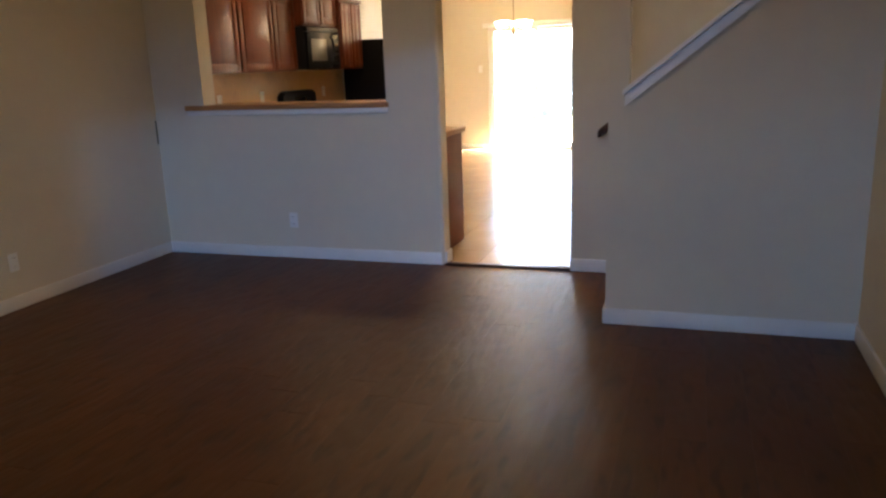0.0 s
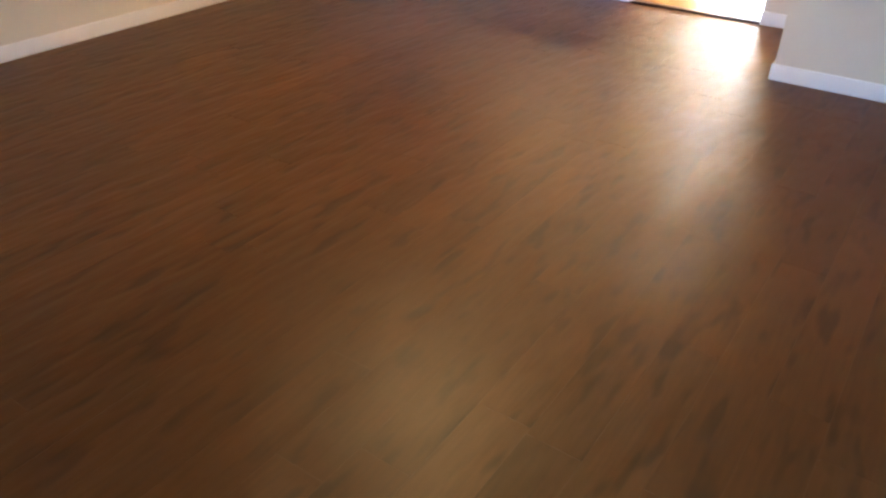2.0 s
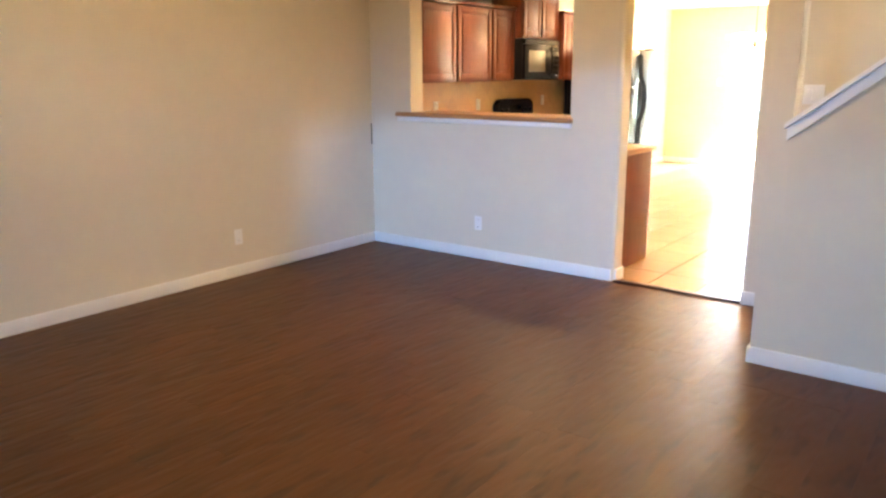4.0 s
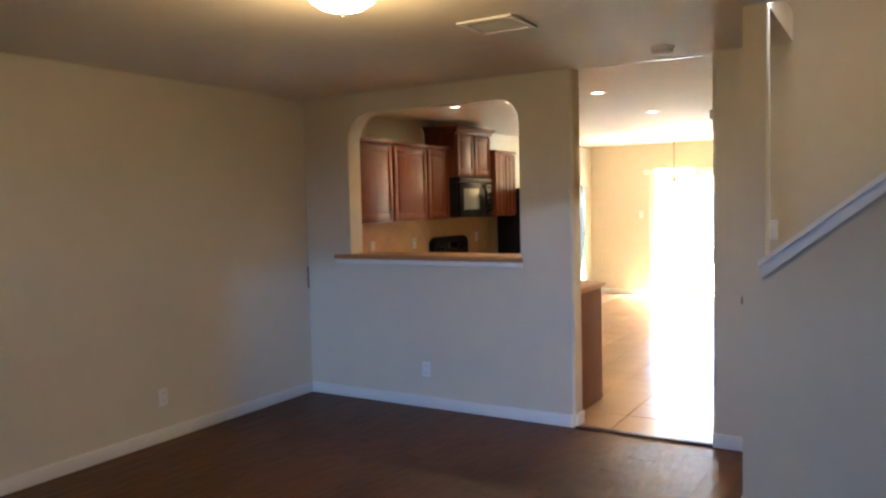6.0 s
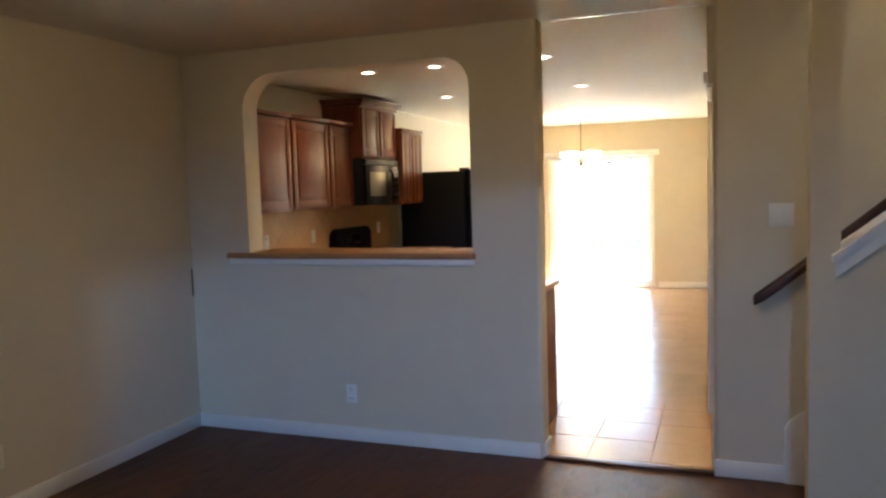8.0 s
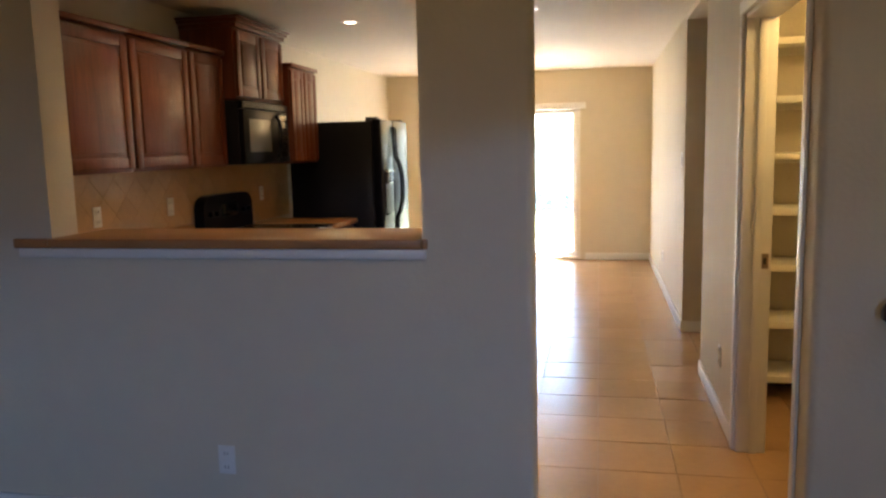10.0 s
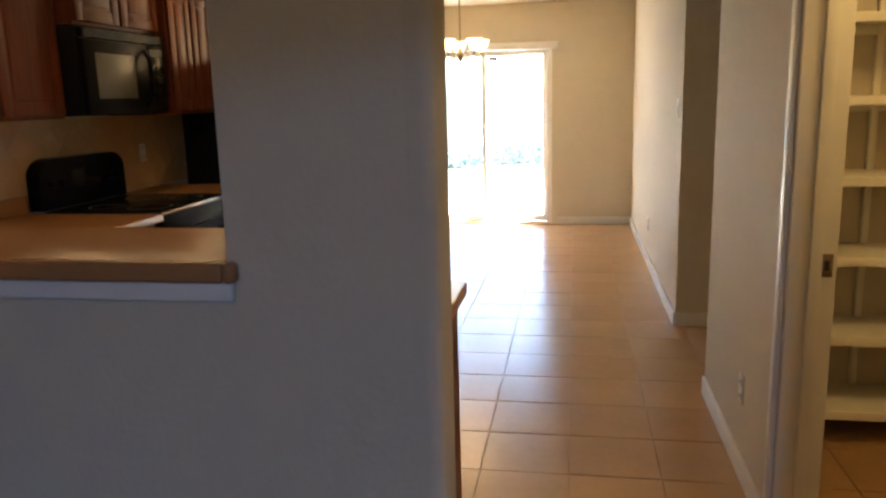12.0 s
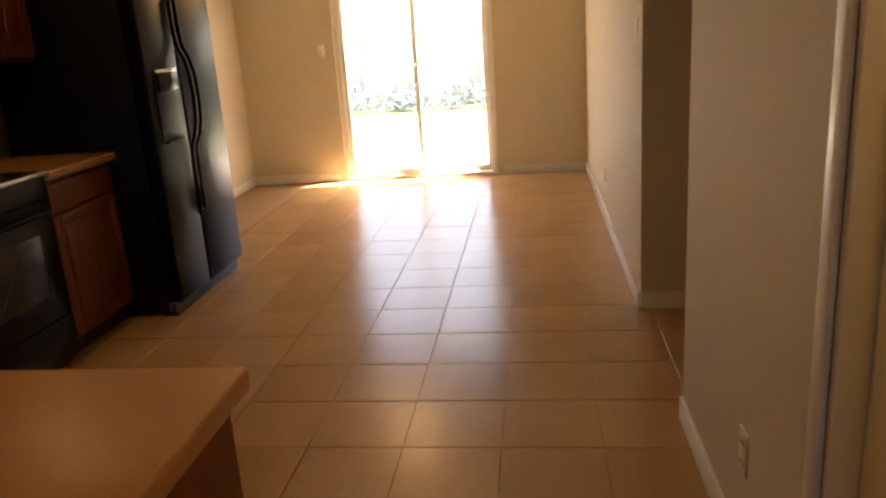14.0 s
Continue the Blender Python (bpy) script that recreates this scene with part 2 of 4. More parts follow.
def lathe(profile, at=(0, 0, 0), sides=32):
    """A turned body from (radius, height) pairs."""
    bm = bmesh.new()
    rings = []
    for r, z in profile:
        if r < 1e-5:
            rings.append([bm.verts.new((at[0], at[1], at[2] + z))])
        else:
            rings.append([bm.verts.new((at[0] + r * math.cos(6.28319 * k / sides), at[1] + r * math.sin(6.28319 * k / sides), at[2] + z)) for k in range(sides)])
    for r, s in zip(rings, rings[1:]):
        for k in range(sides):
            q = (k + 1) % sides
            if len(r) == 1 and len(s) > 1:
                bm.faces.new((r[0], s[k], s[q]))
            elif len(s) == 1 and len(r) > 1:
                bm.faces.new((r[k], r[q], s[0]))
            elif len(r) > 1:
                bm.faces.new((r[k], r[q], s[q], s[k]))
    bmesh.ops.recalc_face_normals(bm, faces=bm.faces)
    return bm


def mesh_of(name, bm, mat, smooth=None):
    me = bpy.data.meshes.new(name)
    if smooth is None:
        smooth = len(bm.faces) > 30
    for f in bm.faces:
        f.smooth = smooth
    bm.to_mesh(me)
    bm.free()
    if smooth:
        me.set_sharp_from_angle(angle=radians(38))
    me.materials.append(mat)
    return me


def part(name, bm, mat, parent, label=""):
    ob = new(name, mesh_of(name, bm, mat))
    ob.parent = parent
    return tagged(ob, label)


def thing(name, at, label, category, group="", kind=""):
    ob = new(name)
    ob.empty_display_size = 0.05
    ob.location = at
    return tagged(ob, label, category, group, kind)


def structure(name, bm, mat, label="", category=""):
    return tagged(new(name, mesh_of(name, bm, mat)), label, category, "", "structure")


# ---- plan ----
H = 2.44            # ceilings
XL = -2.345         # living room, west wall
XR = 2.485          # living room, east wall
YB = -6.60          # living room, south wall
PF, PB = -0.02, 0.135   # partition, front and back
XD = 0.905          # doorway, east jamb
KL = -2.55          # kitchen, west wall
HX = 0.87           # hall, east wall
HT = 0.13           # its thickness
YF = 7.36           # far wall
SF, SB = -1.043, -0.925  # stair wall, front and back
S0, S1 = 1.250, 1.352    # stair post
SLOPE = 0.78

# living room walls
structure("wall_west", box((XL - 0.12, YB - 0.14, 0), (XL, PF, H)), M_WALL, "beige painted drywall wall beside the living room", "wall")
# south wall out of view; opening sized to let the rear daylight through
bm = box((XL - 0.12, YB - 0.14, 0), (-2.05, YB, H))
add_box(bm, (-2.05, YB - 0.14, 2.30), (2.46, YB, H))
add_box(bm, (2.46, YB - 0.14, 0), (XR + 0.12, YB, H))
structure("wall_south", bm, M_WALL, "unseen beige painted wall with a wide opening cut to shape the daylight", "wall")
# opening from y -6.4 to -3.2 is added out of view for the side lamp
bm = box((XR, YB, 0), (XR + 0.12, -6.4, H))
add_box(bm, (XR, -6.4, 2.05), (XR + 0.12, -3.2, H))
add_box(bm, (XR, -3.2, 0), (XR + 0.12, SF, H))
structure("wall_east", bm, M_WALL, "beige painted drywall wall facing the living room, with an unseen opening added for daylight", "wall")

# partition with the arched pass-through
PX0, PX1, PZ0, PZ1, PR = -1.895, -0.392, 1.125, 2.28, 0.22


def arch(x0, x1, z0, z1, r, steps=10):
    """The opening's outline; its east corner is a little tighter than its west one."""
    pts, w, r = [(x0, z0), (x1, z0)], r, r * 0.75
    pts += [(x1 - r + r * math.cos(a), z1 - r + r * math.sin(a)) for a in np.linspace(0, math.pi / 2, steps)]
    pts += [(x0 + w + w * math.cos(a), z1 - w + w * math.sin(a)) for a in np.linspace(math.pi / 2, math.pi, steps)]
    return pts


def wall_with_hole(outer, hole, y0, y1):
    """A wall plate between y0 and y1 with one opening through it; outer (4 corners) and hole run counter-clockwise from low x, low z."""
    bm = bmesh.new()
    k = len(hole)
    (ox0, oz0), (ox1, oz1) = outer[0], outer[2]
    cx, cz = sum(p[0] for p in hole) / k, sum(p[1] for p in hole) / k

    def out(p):
        dx, dz = p[0] - cx, p[1] - cz
        s = min(((ox1 - cx) / dx if dx > 1e-9 else 1e9), ((ox0 - cx) / dx if dx < -1e-9 else 1e9), ((oz1 - cz) / dz if dz > 1e-9 else 1e9), ((oz0 - cz) / dz if dz < -1e-9 else 1e9))
        return (cx + s * dx, cz + s * dz)
    angle = lambda p: math.atan2(p[1] - cz, p[0] - cx)
    ring = [(p, out(p)) for p in hole]
    for y, flip in ((y0, False), (y1, True)):
        inner = [bm.verts.new((p[0], y, p[1])) for p, _ in ring]
        outr = [bm.verts.new((q[0], y, q[1])) for _, q in ring]
        for i in range(k):
            j = (i + 1) % k
            loop = [inner[i], outr[i]]
            a0, a1 = angle(ring[i][1]), angle(ring[j][1])
            if a1 < a0:
                a1 += 2 * math.pi
            for c in outer:
                a = angle(c)
                while a < a0:
                    a += 2 * math.pi
                if a0 + 1e-6 < a < a1 - 1e-6:
                    loop.append(bm.verts.new((c[0], y, c[1])))
            loop += [outr[j], inner[j]]
            bm.faces.new(loop[::-1] if flip else loop)
        if flip:
            for i in range(k):
                j = (i + 1) % k
                bm.faces.new((prev_in[i], prev_in[j], inner[j], inner[i]))
        prev_in = inner
    for a, b in zip(outer, outer[1:] + outer[:1]):
        bm.faces.new([bm.verts.new(c) for c in ((a[0], y0, a[1]), (b[0], y0, b[1]), (b[0], y1, b[1]), (a[0], y1, a[1]))])
    bmesh.ops.remove_doubles(bm, verts=bm.verts, dist=1e-5)
    bmesh.ops.recalc_face_normals(bm, faces=bm.faces)
    return bm


bm = wall_with_hole([(KL - 0.12, 0), (-0.05, 0), (-0.05, H), (KL - 0.12, H)], arch(PX0, PX1, PZ0, PZ1, PR), PF, PB)
structure("wall_partition", bm, M_WALL, "beige drywall partition with an arched kitchen pass-through", "wall")
# rounded end of the partition
R = 0.025
pts = [(-0.05, PF)] + [(-R + R * math.sin(a), PF + R - R * math.cos(a)) for a in np.linspace(0, math.pi / 2, 7)]
pts += [(-R + R * math.cos(a), PB - R + R * math.sin(a)) for a in np.linspace(0, math.pi / 2, 7)] + [(-0.05, PB)]
structure("wall_partition_end", prism(pts, "z", 0, H), M_WALL, "rounded drywall end of the partition", "wall")

# wall behind the stairs, open to the storey above
structure("wall_stairwell", box((XD + 0.05, PF, 0), (4.7, PB, 5.0)), M_WALL, "beige drywall wall behind the carpeted stairs", "wall")
pts = [(XD + 0.05, PB)] + [(XD + R - R * math.sin(a), PB - R + R * math.cos(a)) for a in np.linspace(0, math.pi / 2, 7)]
pts += [(XD + R - R * math.cos(a), PF + R - R * math.sin(a)) for a in np.linspace(0, math.pi / 2, 7)] + [(XD + 0.05, PF)]
structure("wall_stairwell_end", prism(pts, "z", 0, H), M_WALL, "rounded drywall edge beside the hall doorway", "wall")
# stair wall: full-height post and sloping knee wall
zc = lambda x: 1.190 + SLOPE * (x - S1)
structure("wall_stair_post", box((S0, SF, 0), (S1, SB, H)), M_WALL, "full-height drywall post at the foot of the stairs", "wall")
structure("wall_stair_knee", prism([(S1, 0), (XR + 0.12, 0), (XR + 0.12, zc(XR + 0.12)), (S1, zc(S1))], "y", SF, SB), M_WALL, "sloping beige knee wall under the stair cap", "wall")
bm = box((XR + 0.12, SF, 0), (4.7, SB, 5.0))
add_box(bm, (S1, SB - 0.01, H + 0.16), (XR + 0.12, SB + 0.1, 5.0))
add_box(bm, (4.7, SF, 0), (4.8, PB, 5.0))
add_box(bm, (S0 - 0.1, SB, H + 0.14), (S1 - 0.05, PF, 5.0))
structure("wall_stairwell_upper", bm, M_WALL, "beige drywall around the upper stairwell", "wall")
structure("ceiling_stairwell", box((1.0, SF, 5.0), (4.8, PB, 5.1)), M_CEIL, "painted ceiling over the stairwell", "ceiling")

# hall and kitchen walls
P0, P1, PH = 0.165, 1.09, 2.045   # pantry opening
R0, R1 = 2.37, 3.49               # side passage opening
for name, lo, hi, what in (("wall_hall_corner", (PB, 0), (P0, H), "narrow beige drywall strip beside the pantry opening"),
                           ("wall_hall_pantry_header", (P0, PH), (P1, H), "beige drywall over the pantry opening"),
                           ("wall_hall_middle", (P1, 0), (R0, H), "beige textured hall wall between pantry and side passage"),
                           ("wall_hall_passage_header", (R0, 2.40), (R1, H), "beige drywall over the side passage"),
                           ("wall_hall_far", (R1, 0), (YF, H), "beige textured hall wall running to the patio wall")):
    structure(name, box((XD if name == "wall_hall_corner" else HX, *lo), (HX + HT, *hi)), M_WALL, what, "wall")
bm = box((HX + HT, R1, 0), (2.4, R1 + 0.12, H))
add_box(bm, (HX + HT, R0 - 0.12, 0), (2.4, R0, H))
add_box(bm, (2.4, R0 - 0.12, 0), (2.52, R1 + 0.12, H))
structure("wall_side_passage", bm, M_WALL, "beige drywall walls of the side passage", "wall")
bm = box((2.05, PB, 0), (2.15, R0 - 0.12, H))
add_box(bm, (HX + HT, 2.17, 0), (2.05, R0 - 0.122, H))
structure("wall_pantry", bm, M_WALL, "cream painted pantry walls", "wall")
structure("wall_kitchen_west", box((KL - 0.12, PB, 0), (KL, YF + 0.14, H)), M_WALL, "cream painted kitchen wall behind the cabinets", "wall")
DX0, DX1, DZ = -1.57, -0.01, 2.0   # patio door opening
bm = box((KL, YF, 0), (DX0, YF + 0.14, H))
add_box(bm, (DX0, YF, DZ), (DX1, YF + 0.14, H))
add_box(bm, (DX1, YF, 0), (HX + HT, YF + 0.14, H))
structure("wall_north", bm, M_WALL, "tan painted far wall around the patio door", "wall")

# floors and ceilings
structure("ground", box((-400, -400, -0.5), (400, 400, -0.14)), M_GRASS, "sunlit lawn reaching the horizon", "ground")
floor_living = structure("floor_living", box((XL - 0.1, YB - 0.1, -0.10), (4.75, PF + 0.02, -0.012)), M_SUB, "dark brown hand-scraped wooden plank floor", "floor")
floor_kitchen = structure("floor_kitchen", box((KL - 0.1, PF + 0.02, -0.10), (2.5, YF + 0.1, -0.005)), M_GROUT, "beige square ceramic tile floor with dark grout", "floor")
bm = box((XL - 0.12, YB - 0.14, H), (XR + 0.12, SF, H + 0.16))
add_box(bm, (XL - 0.12, SF, H), (S1, PF, H + 0.16))
structure("ceiling_living", bm, M_CEIL, "textured off-white living room ceiling", "ceiling")
bm = box((KL - 0.12, PF, H), (XD, PB, H + 0.16))
add_box(bm, (KL - 0.12, PB, H), (2.55, YF + 0.14, H + 0.16))
structure("ceiling_kitchen", bm, M_CEIL, "textured off-white kitchen and hall ceiling", "ceiling")

structure("ceiling_trim", box((0.06, 0.05, H - 0.007), (0.83, 0.085, H + 0.004), 0.002), M_TRIM, "thin white trim strip across the hall ceiling", "trim")

# baseboards
BH, BT = 0.088, 0.014


def baseboard(x0, y0, x1, y1, nx, ny):
    """A skirting along a wall line; (nx, ny) points into the room."""
    bm = bmesh.new()
    lo = (min(x0, x1, x0 + nx * BT, x1 + nx * BT), min(y0, y1, y0 + ny * BT, y1 + ny * BT), 0)
    hi = (max(x0, x1, x0 + nx * BT, x1 + nx * BT), max(y0, y1, y0 + ny * BT, y1 + ny * BT), BH)
    add_box(bm, lo, hi, 0.004, 2)
    structure("baseboard", bm, M_TRIM, "white painted wooden baseboard", "baseboard")


for line in ((XL, YB, XL, PF - BT, 1, 0), (XL, PF, -0.02, PF, 0, -1), (0, PF + 0.01, 0, PB - 0.01, 1, 0), (XD + 0.002, PF, 1.24, PF, 0, -1),
             (S0 - BT, SF, XR, SF, 0, -1), (S0, SF, S0, SB, -1, 0), (XR, -3.2, XR, SF - BT, -1, 0),
             (HX, 1.19, HX, R0, -1, 0), (HX, R1, HX, YF, -1, 0), (DX1 + 0.06, YF, HX - BT, YF, 0, -1), (KL, YF, DX0 - 0.06, YF, 0, -1),
             (KL, 4.45, KL, YF - BT, 1, 0), (HX, R1, 2.4, R1, 0, -1), (2.4, R0, 2.4, R1, -1, 0), (XL, YB, -2.05, YB, 0, 1)):
    baseboard(*line)
structure("threshold", box((0.0, PF - 0.012, -0.005), (XD, PF + 0.05, 0.012), 0.004), M_RAIL, "dark wooden threshold strip between wood and tile", "threshold")

# stair cap: sloping board and moulding
bm = prism([(S1 - 0.02, zc(S1 - 0.02) - 0.005), (XR, zc(XR) - 0.005), (XR, zc(XR) + 0.055), (S1 - 0.02, zc(S1 - 0.02) + 0.055)], "y", SF - 0.016, SF + 0.004)
structure("trim_stair_band", bm, M_TRIM, "white painted sloping band on the knee wall", "trim")
bm = prism([(S1 - 0.03, zc(S1 - 0.03) + 0.058), (XR, zc(XR) + 0.058), (XR, zc(XR) + 0.085), (S1 - 0.03, zc(S1 - 0.03) + 0.085)], "y", SF - 0.032, SB + 0.03)
structure("trim_stair_cap", bm, M_TRIM, "white painted sloping cap on the knee wall", "trim")

# pantry door casing
def casing(y0, y1, top, w=0.055, d=0.018):
    trim = thing("door_casing", (HX, (y0 + y1) / 2, 0), "white painted casing and jambs round the pantry opening", "door casing", kind="structure")
    trim.location = (0, 0, 0)
    part("side_casing", box((HX - d, y1 + 0.004, 0), (HX - 0.001, y1 + w, top + w), 0.006), M_TRIM, trim)
    part("side_casing", box((XD - 0.012, y0 - w, 0), (XD - 0.001, y0 - 0.004, top), 0.004), M_TRIM, trim)
    part("head_casing", box((HX - d - 0.002, y0 + 0.002, top + 0.004), (HX - 0.001, y1 + w + 0.01, top + w + 0.01), 0.006), M_TRIM, trim)
    part("jamb", box((HX - 0.002, y1 - 0.018, 0), (HX + HT + 0.004, y1 + 0.003, top), 0.003), M_TRIM, trim)
    part("jamb", box((XD - 0.002, y0 - 0.003, 0), (HX + HT + 0.004, y0 + 0.018, top), 0.003), M_TRIM, trim)
    part("head_jamb", box((HX - 0.002, y0 + 0.018, top - 0.018), (HX + HT + 0.004, y1 - 0.018, top + 0.003), 0.003), M_TRIM, trim)
    part("door_stop", box((HX + 0.055, y1 - 0.030, 0), (HX + 0.09, y1 - 0.0175, top - 0.018), 0.002), M_TRIM, trim)
    plate = part("strike_plate", box((HX + 0.088, y1 - 0.0215, 0.895), (HX + 0.122, y1 - 0.0165, 0.965), 0.001), M_BRASS, trim, "dull metal strike plate")
    part("latch_hole", box((HX + 0.098, y1 - 0.0225, 0.915), (HX + 0.112, y1 - 0.0205, 0.945)), M_DARK, plate)


casing(P0, P1, PH)

# pantry shelves
for i, z in enumerate((0.155, 0.47, 0.795, 1.11, 1.415, 1.72, 2.03)):
    s = thing("pantry_shelf", (1.5, 1.98, z), "cream painted wooden pantry shelf on wall cleats", "shelf", "shelves in the pantry")
    part("board", box((-0.495, -0.14, -0.022), (0.545, 0.185, 0.0), 0.003), M_SHELF, s)
    part("front_edge", box((-0.495, -0.153, -0.036), (0.545, -0.1405, 0.001), 0.003), M_SHELF, s)
    part("cleat", box((-0.495, 0.163, -0.065), (0.545, 0.185, -0.0225), 0.002), M_SHELF, s)
pp = thing("pantry_upright", (1.455, 2.14, 0), "cream painted upright strip behind the shelves", "upright")
part("strip", box((-0.014, 0.0, 0.16), (0.014, 0.028, 2.2), 0.003), M_SHELF, pp)
structure("baseboard", box((HX + HT, 2.156, 0.0), (2.05, 2.169, 0.10)), M_RAIL, "dark kick board under the pantry shelves", "baseboard")

# patio door
pd = thing("window_1", (0, YF, 0), "white-framed sliding glass patio door, closed, glaring with daylight", "sliding door", kind="structure")
F = 0.055
for name, lo, hi in (("frame_side", (DX0, 0.02, 0), (DX0 + F, 0.13, DZ)), ("frame_side", (DX1 - F, 0.02, 0), (DX1, 0.13, DZ)),
                     ("frame_head", (DX0 + F, 0.02, DZ - F), (DX1 - F, 0.13, DZ)), ("track", (DX0 + F, 0.0, -0.005), (DX1 - F, 0.13, 0.035))):
    part(name, box(lo, hi, 0.004), M_TRIM, pd)
XM = -0.775


def door_leaf(x0, x1, y, name):
    leaf = part(name, box((x0, y, 0.035), (x0 + 0.045, y + 0.035, DZ - F), 0.004), M_TRIM, pd)
    part("stile", box((x1 - 0.045, y, 0.035), (x1, y + 0.035, DZ - F), 0.004), M_TRIM, leaf)
    part("rail", box((x0 + 0.045, y, 0.035), (x1 - 0.045, y + 0.035, 0.10), 0.004), M_TRIM, leaf)
    part("rail", box((x0 + 0.045, y, DZ - F - 0.05), (x1 - 0.045, y + 0.035, DZ - F), 0.004), M_TRIM, leaf)
    pane = part("pane", box((x0 + 0.04, y + 0.014, 0.09), (x1 - 0.04, y + 0.02, DZ - F - 0.04)), M_PANE, leaf)
    pane.visible_shadow = False
    return leaf


door_leaf(DX0 + F, XM + 0.025, 0.035, "fixed_leaf")
leaf = door_leaf(XM - 0.025, DX1 - F, 0.078, "sliding_leaf")
handle = tube([(XM - 0.002, 0.03, 0.92), (XM - 0.002, 0.005, 0.95), (XM - 0.002, 0.0, 1.02), (XM - 0.002, 0.005, 1.10), (XM - 0.002, 0.03, 1.13)], 0.011)
part("pull_handle", handle, M_BRASS, pd, "dull metal pull handle")
part("sticker", box((XM + 0.06, 0.072, 1.845), (XM + 0.15, 0.077, 1.885)), M_DARK, leaf, "small dark sticker on the glass")
val = thing("blind_headrail", (0, YF, 0), "white vertical-blind headrail above the patio door", "blind headrail")
part("rail", box((DX0 - 0.07, -0.07, 1.95), (DX1 + 0.06, -0.001, 2.025), 0.008), M_TRIM, val)
part("end_cap", box((DX1 + 0.06, -0.072, 1.948), (DX1 + 0.066, -0.001, 2.027), 0.002), M_PLASTIC, val)

# unseen made-up foyer behind and beside the living room, two high openings, shapes daylight
bm = box((-2.465, -14.6, 0), (-2.345, YB - 0.14, 4.7))
add_box(bm, (-2.465, YB - 0.14, H + 0.16), (XR + 0.12, YB - 0.02, 4.7))
add_box(bm, (XR, YB - 0.02, H + 0.16), (XR + 0.12, -2.4, 4.7))
add_box(bm, (XR + 0.12, -2.5, 0), (8.0, -2.4, 4.7))
add_box(bm, (-2.345, -14.7, 0), (8.0, -14.6, 2.64))
add_box(bm, (-2.345, -14.7, 4.22), (8.0, -14.6, 4.7))
add_box(bm, (-2.345, -14.7, 2.64), (0.70, -14.6, 4.22))
add_box(bm, (1.40, -14.7, 2.64), (8.0, -14.6, 4.22))
add_box(bm, (8.0, -14.6, 0), (8.1, -2.4, 2.8))
add_box(bm, (8.0, -14.6, 3.4), (8.1, -2.4, 4.7))
add_box(bm, (8.0, -14.6, 2.8), (8.1, -12.7, 3.4))
add_box(bm, (8.0, -12.0, 2.8), (8.1, -2.4, 3.4))
# unseen divider that keeps the side lamp off the west wall
add_box(bm, (XR + 0.01, -9.4, 0), (XR + 0.11, YB - 0.14, 4.7))
structure("wall_foyer", bm, M_WALL, "unseen beige walls added behind the living room to shape the daylight", "wall")
structure("ceiling_foyer", box((-2.465, -14.7, 4.7), (8.1, -2.4, 4.8)), M_CEIL, "unseen painted ceiling added over the light-shaping walls", "ceiling")
bm = box((-2.465, -14.7, -0.10), (8.1, YB - 0.1, -0.004))
add_box(bm, (XR + 0.1, YB - 0.1, -0.10), (8.1, -2.4, -0.005))
structure("floor_foyer", bm, M_SUB, "unseen dark wooden floor added inside the light-shaping walls", "floor")
fw = thing("window_2", (0, -14.6, 0), "small high white-framed window added out of view for the rear daylight", "window", kind="structure")
for lo, hi in (((0.70, -0.09, 2.64), (0.74, -0.01, 4.22)), ((1.36, -0.09, 2.64), (1.40, -0.01, 4.22)), ((0.74, -0.09, 4.18), (1.36, -0.01, 4.22)), ((0.74, -0.09, 2.64), (1.36, -0.01, 2.68))):
    part("window_frame", box(lo, hi, 0.004), M_TRIM, fw)
pn = part("pane", box((0.74, -0.06, 2.68), (1.36, -0.054, 4.18)), M_PANE, fw)
pn.visible_shadow = False

# ---- bar ledge and kitchen ----
led = thing("bar_ledge", (0, 0, 1.126), "tan laminate bar ledge with white trim on the pass-through sill", "bar ledge")
part("ledge_top", box((-2.05, -0.052, 0.004), (PX0 - 0.002, PF - 0.003, 0.042), 0.008, 3), M_COUNTER, led)
bm = box((PX0 + 0.003, PF - 0.002, 0.004), (PX1 - 0.003, 0.33, 0.0415), 0.004)
part("ledge_top", bm, M_COUNTER, led)
part("ledge_front", box((PX0 - 0.002, -0.052, 0.004), (PX1 + 0.001, PF - 0.003, 0.042), 0.008, 3), M_COUNTER, led)
part("ledge_end", box((PX1 + 0.001, -0.052, 0.004), (-0.368, PF - 0.003, 0.042), 0.008, 3), M_COUNTER, led)
part("apron_trim", box((-2.035, PF - 0.022, -0.033), (-0.378, PF - 0.001, 0.003), 0.006), M_TRIM, led, "white painted apron trim")


def panel_door(y0, y1, z0, z1, x, parent, knob=None):
    """A recessed-panel cabinet door that faces +x; x is its back."""
    d = part("door", box((x, y0, z0), (x + 0.012, y1, z1), 0.002), M_CAB, parent)
    s = 0.058
    for lo, hi in (((x + 0.0125, y0, z0), (x + 0.018, y0 + s, z1)), ((x + 0.0125, y1 - s, z0), (x + 0.018, y1, z1)),
                   ((x + 0.0125, y0 + s, z0), (x + 0.018, y1 - s, z0 + s)), ((x + 0.0125, y0 + s, z1 - s), (x + 0.018, y1 - s, z1))):
        part("door_frame", box(lo, hi, 0.003), M_CAB, d)
    if z1 - z0 > 0.3:
        part("raised_panel", box((x + 0.0125, y0 + s + 0.02, z0 + s + 0.02), (x + 0.017, y1 - s - 0.02, z1 - s - 0.02), 0.003), M_CAB, d)
    return d


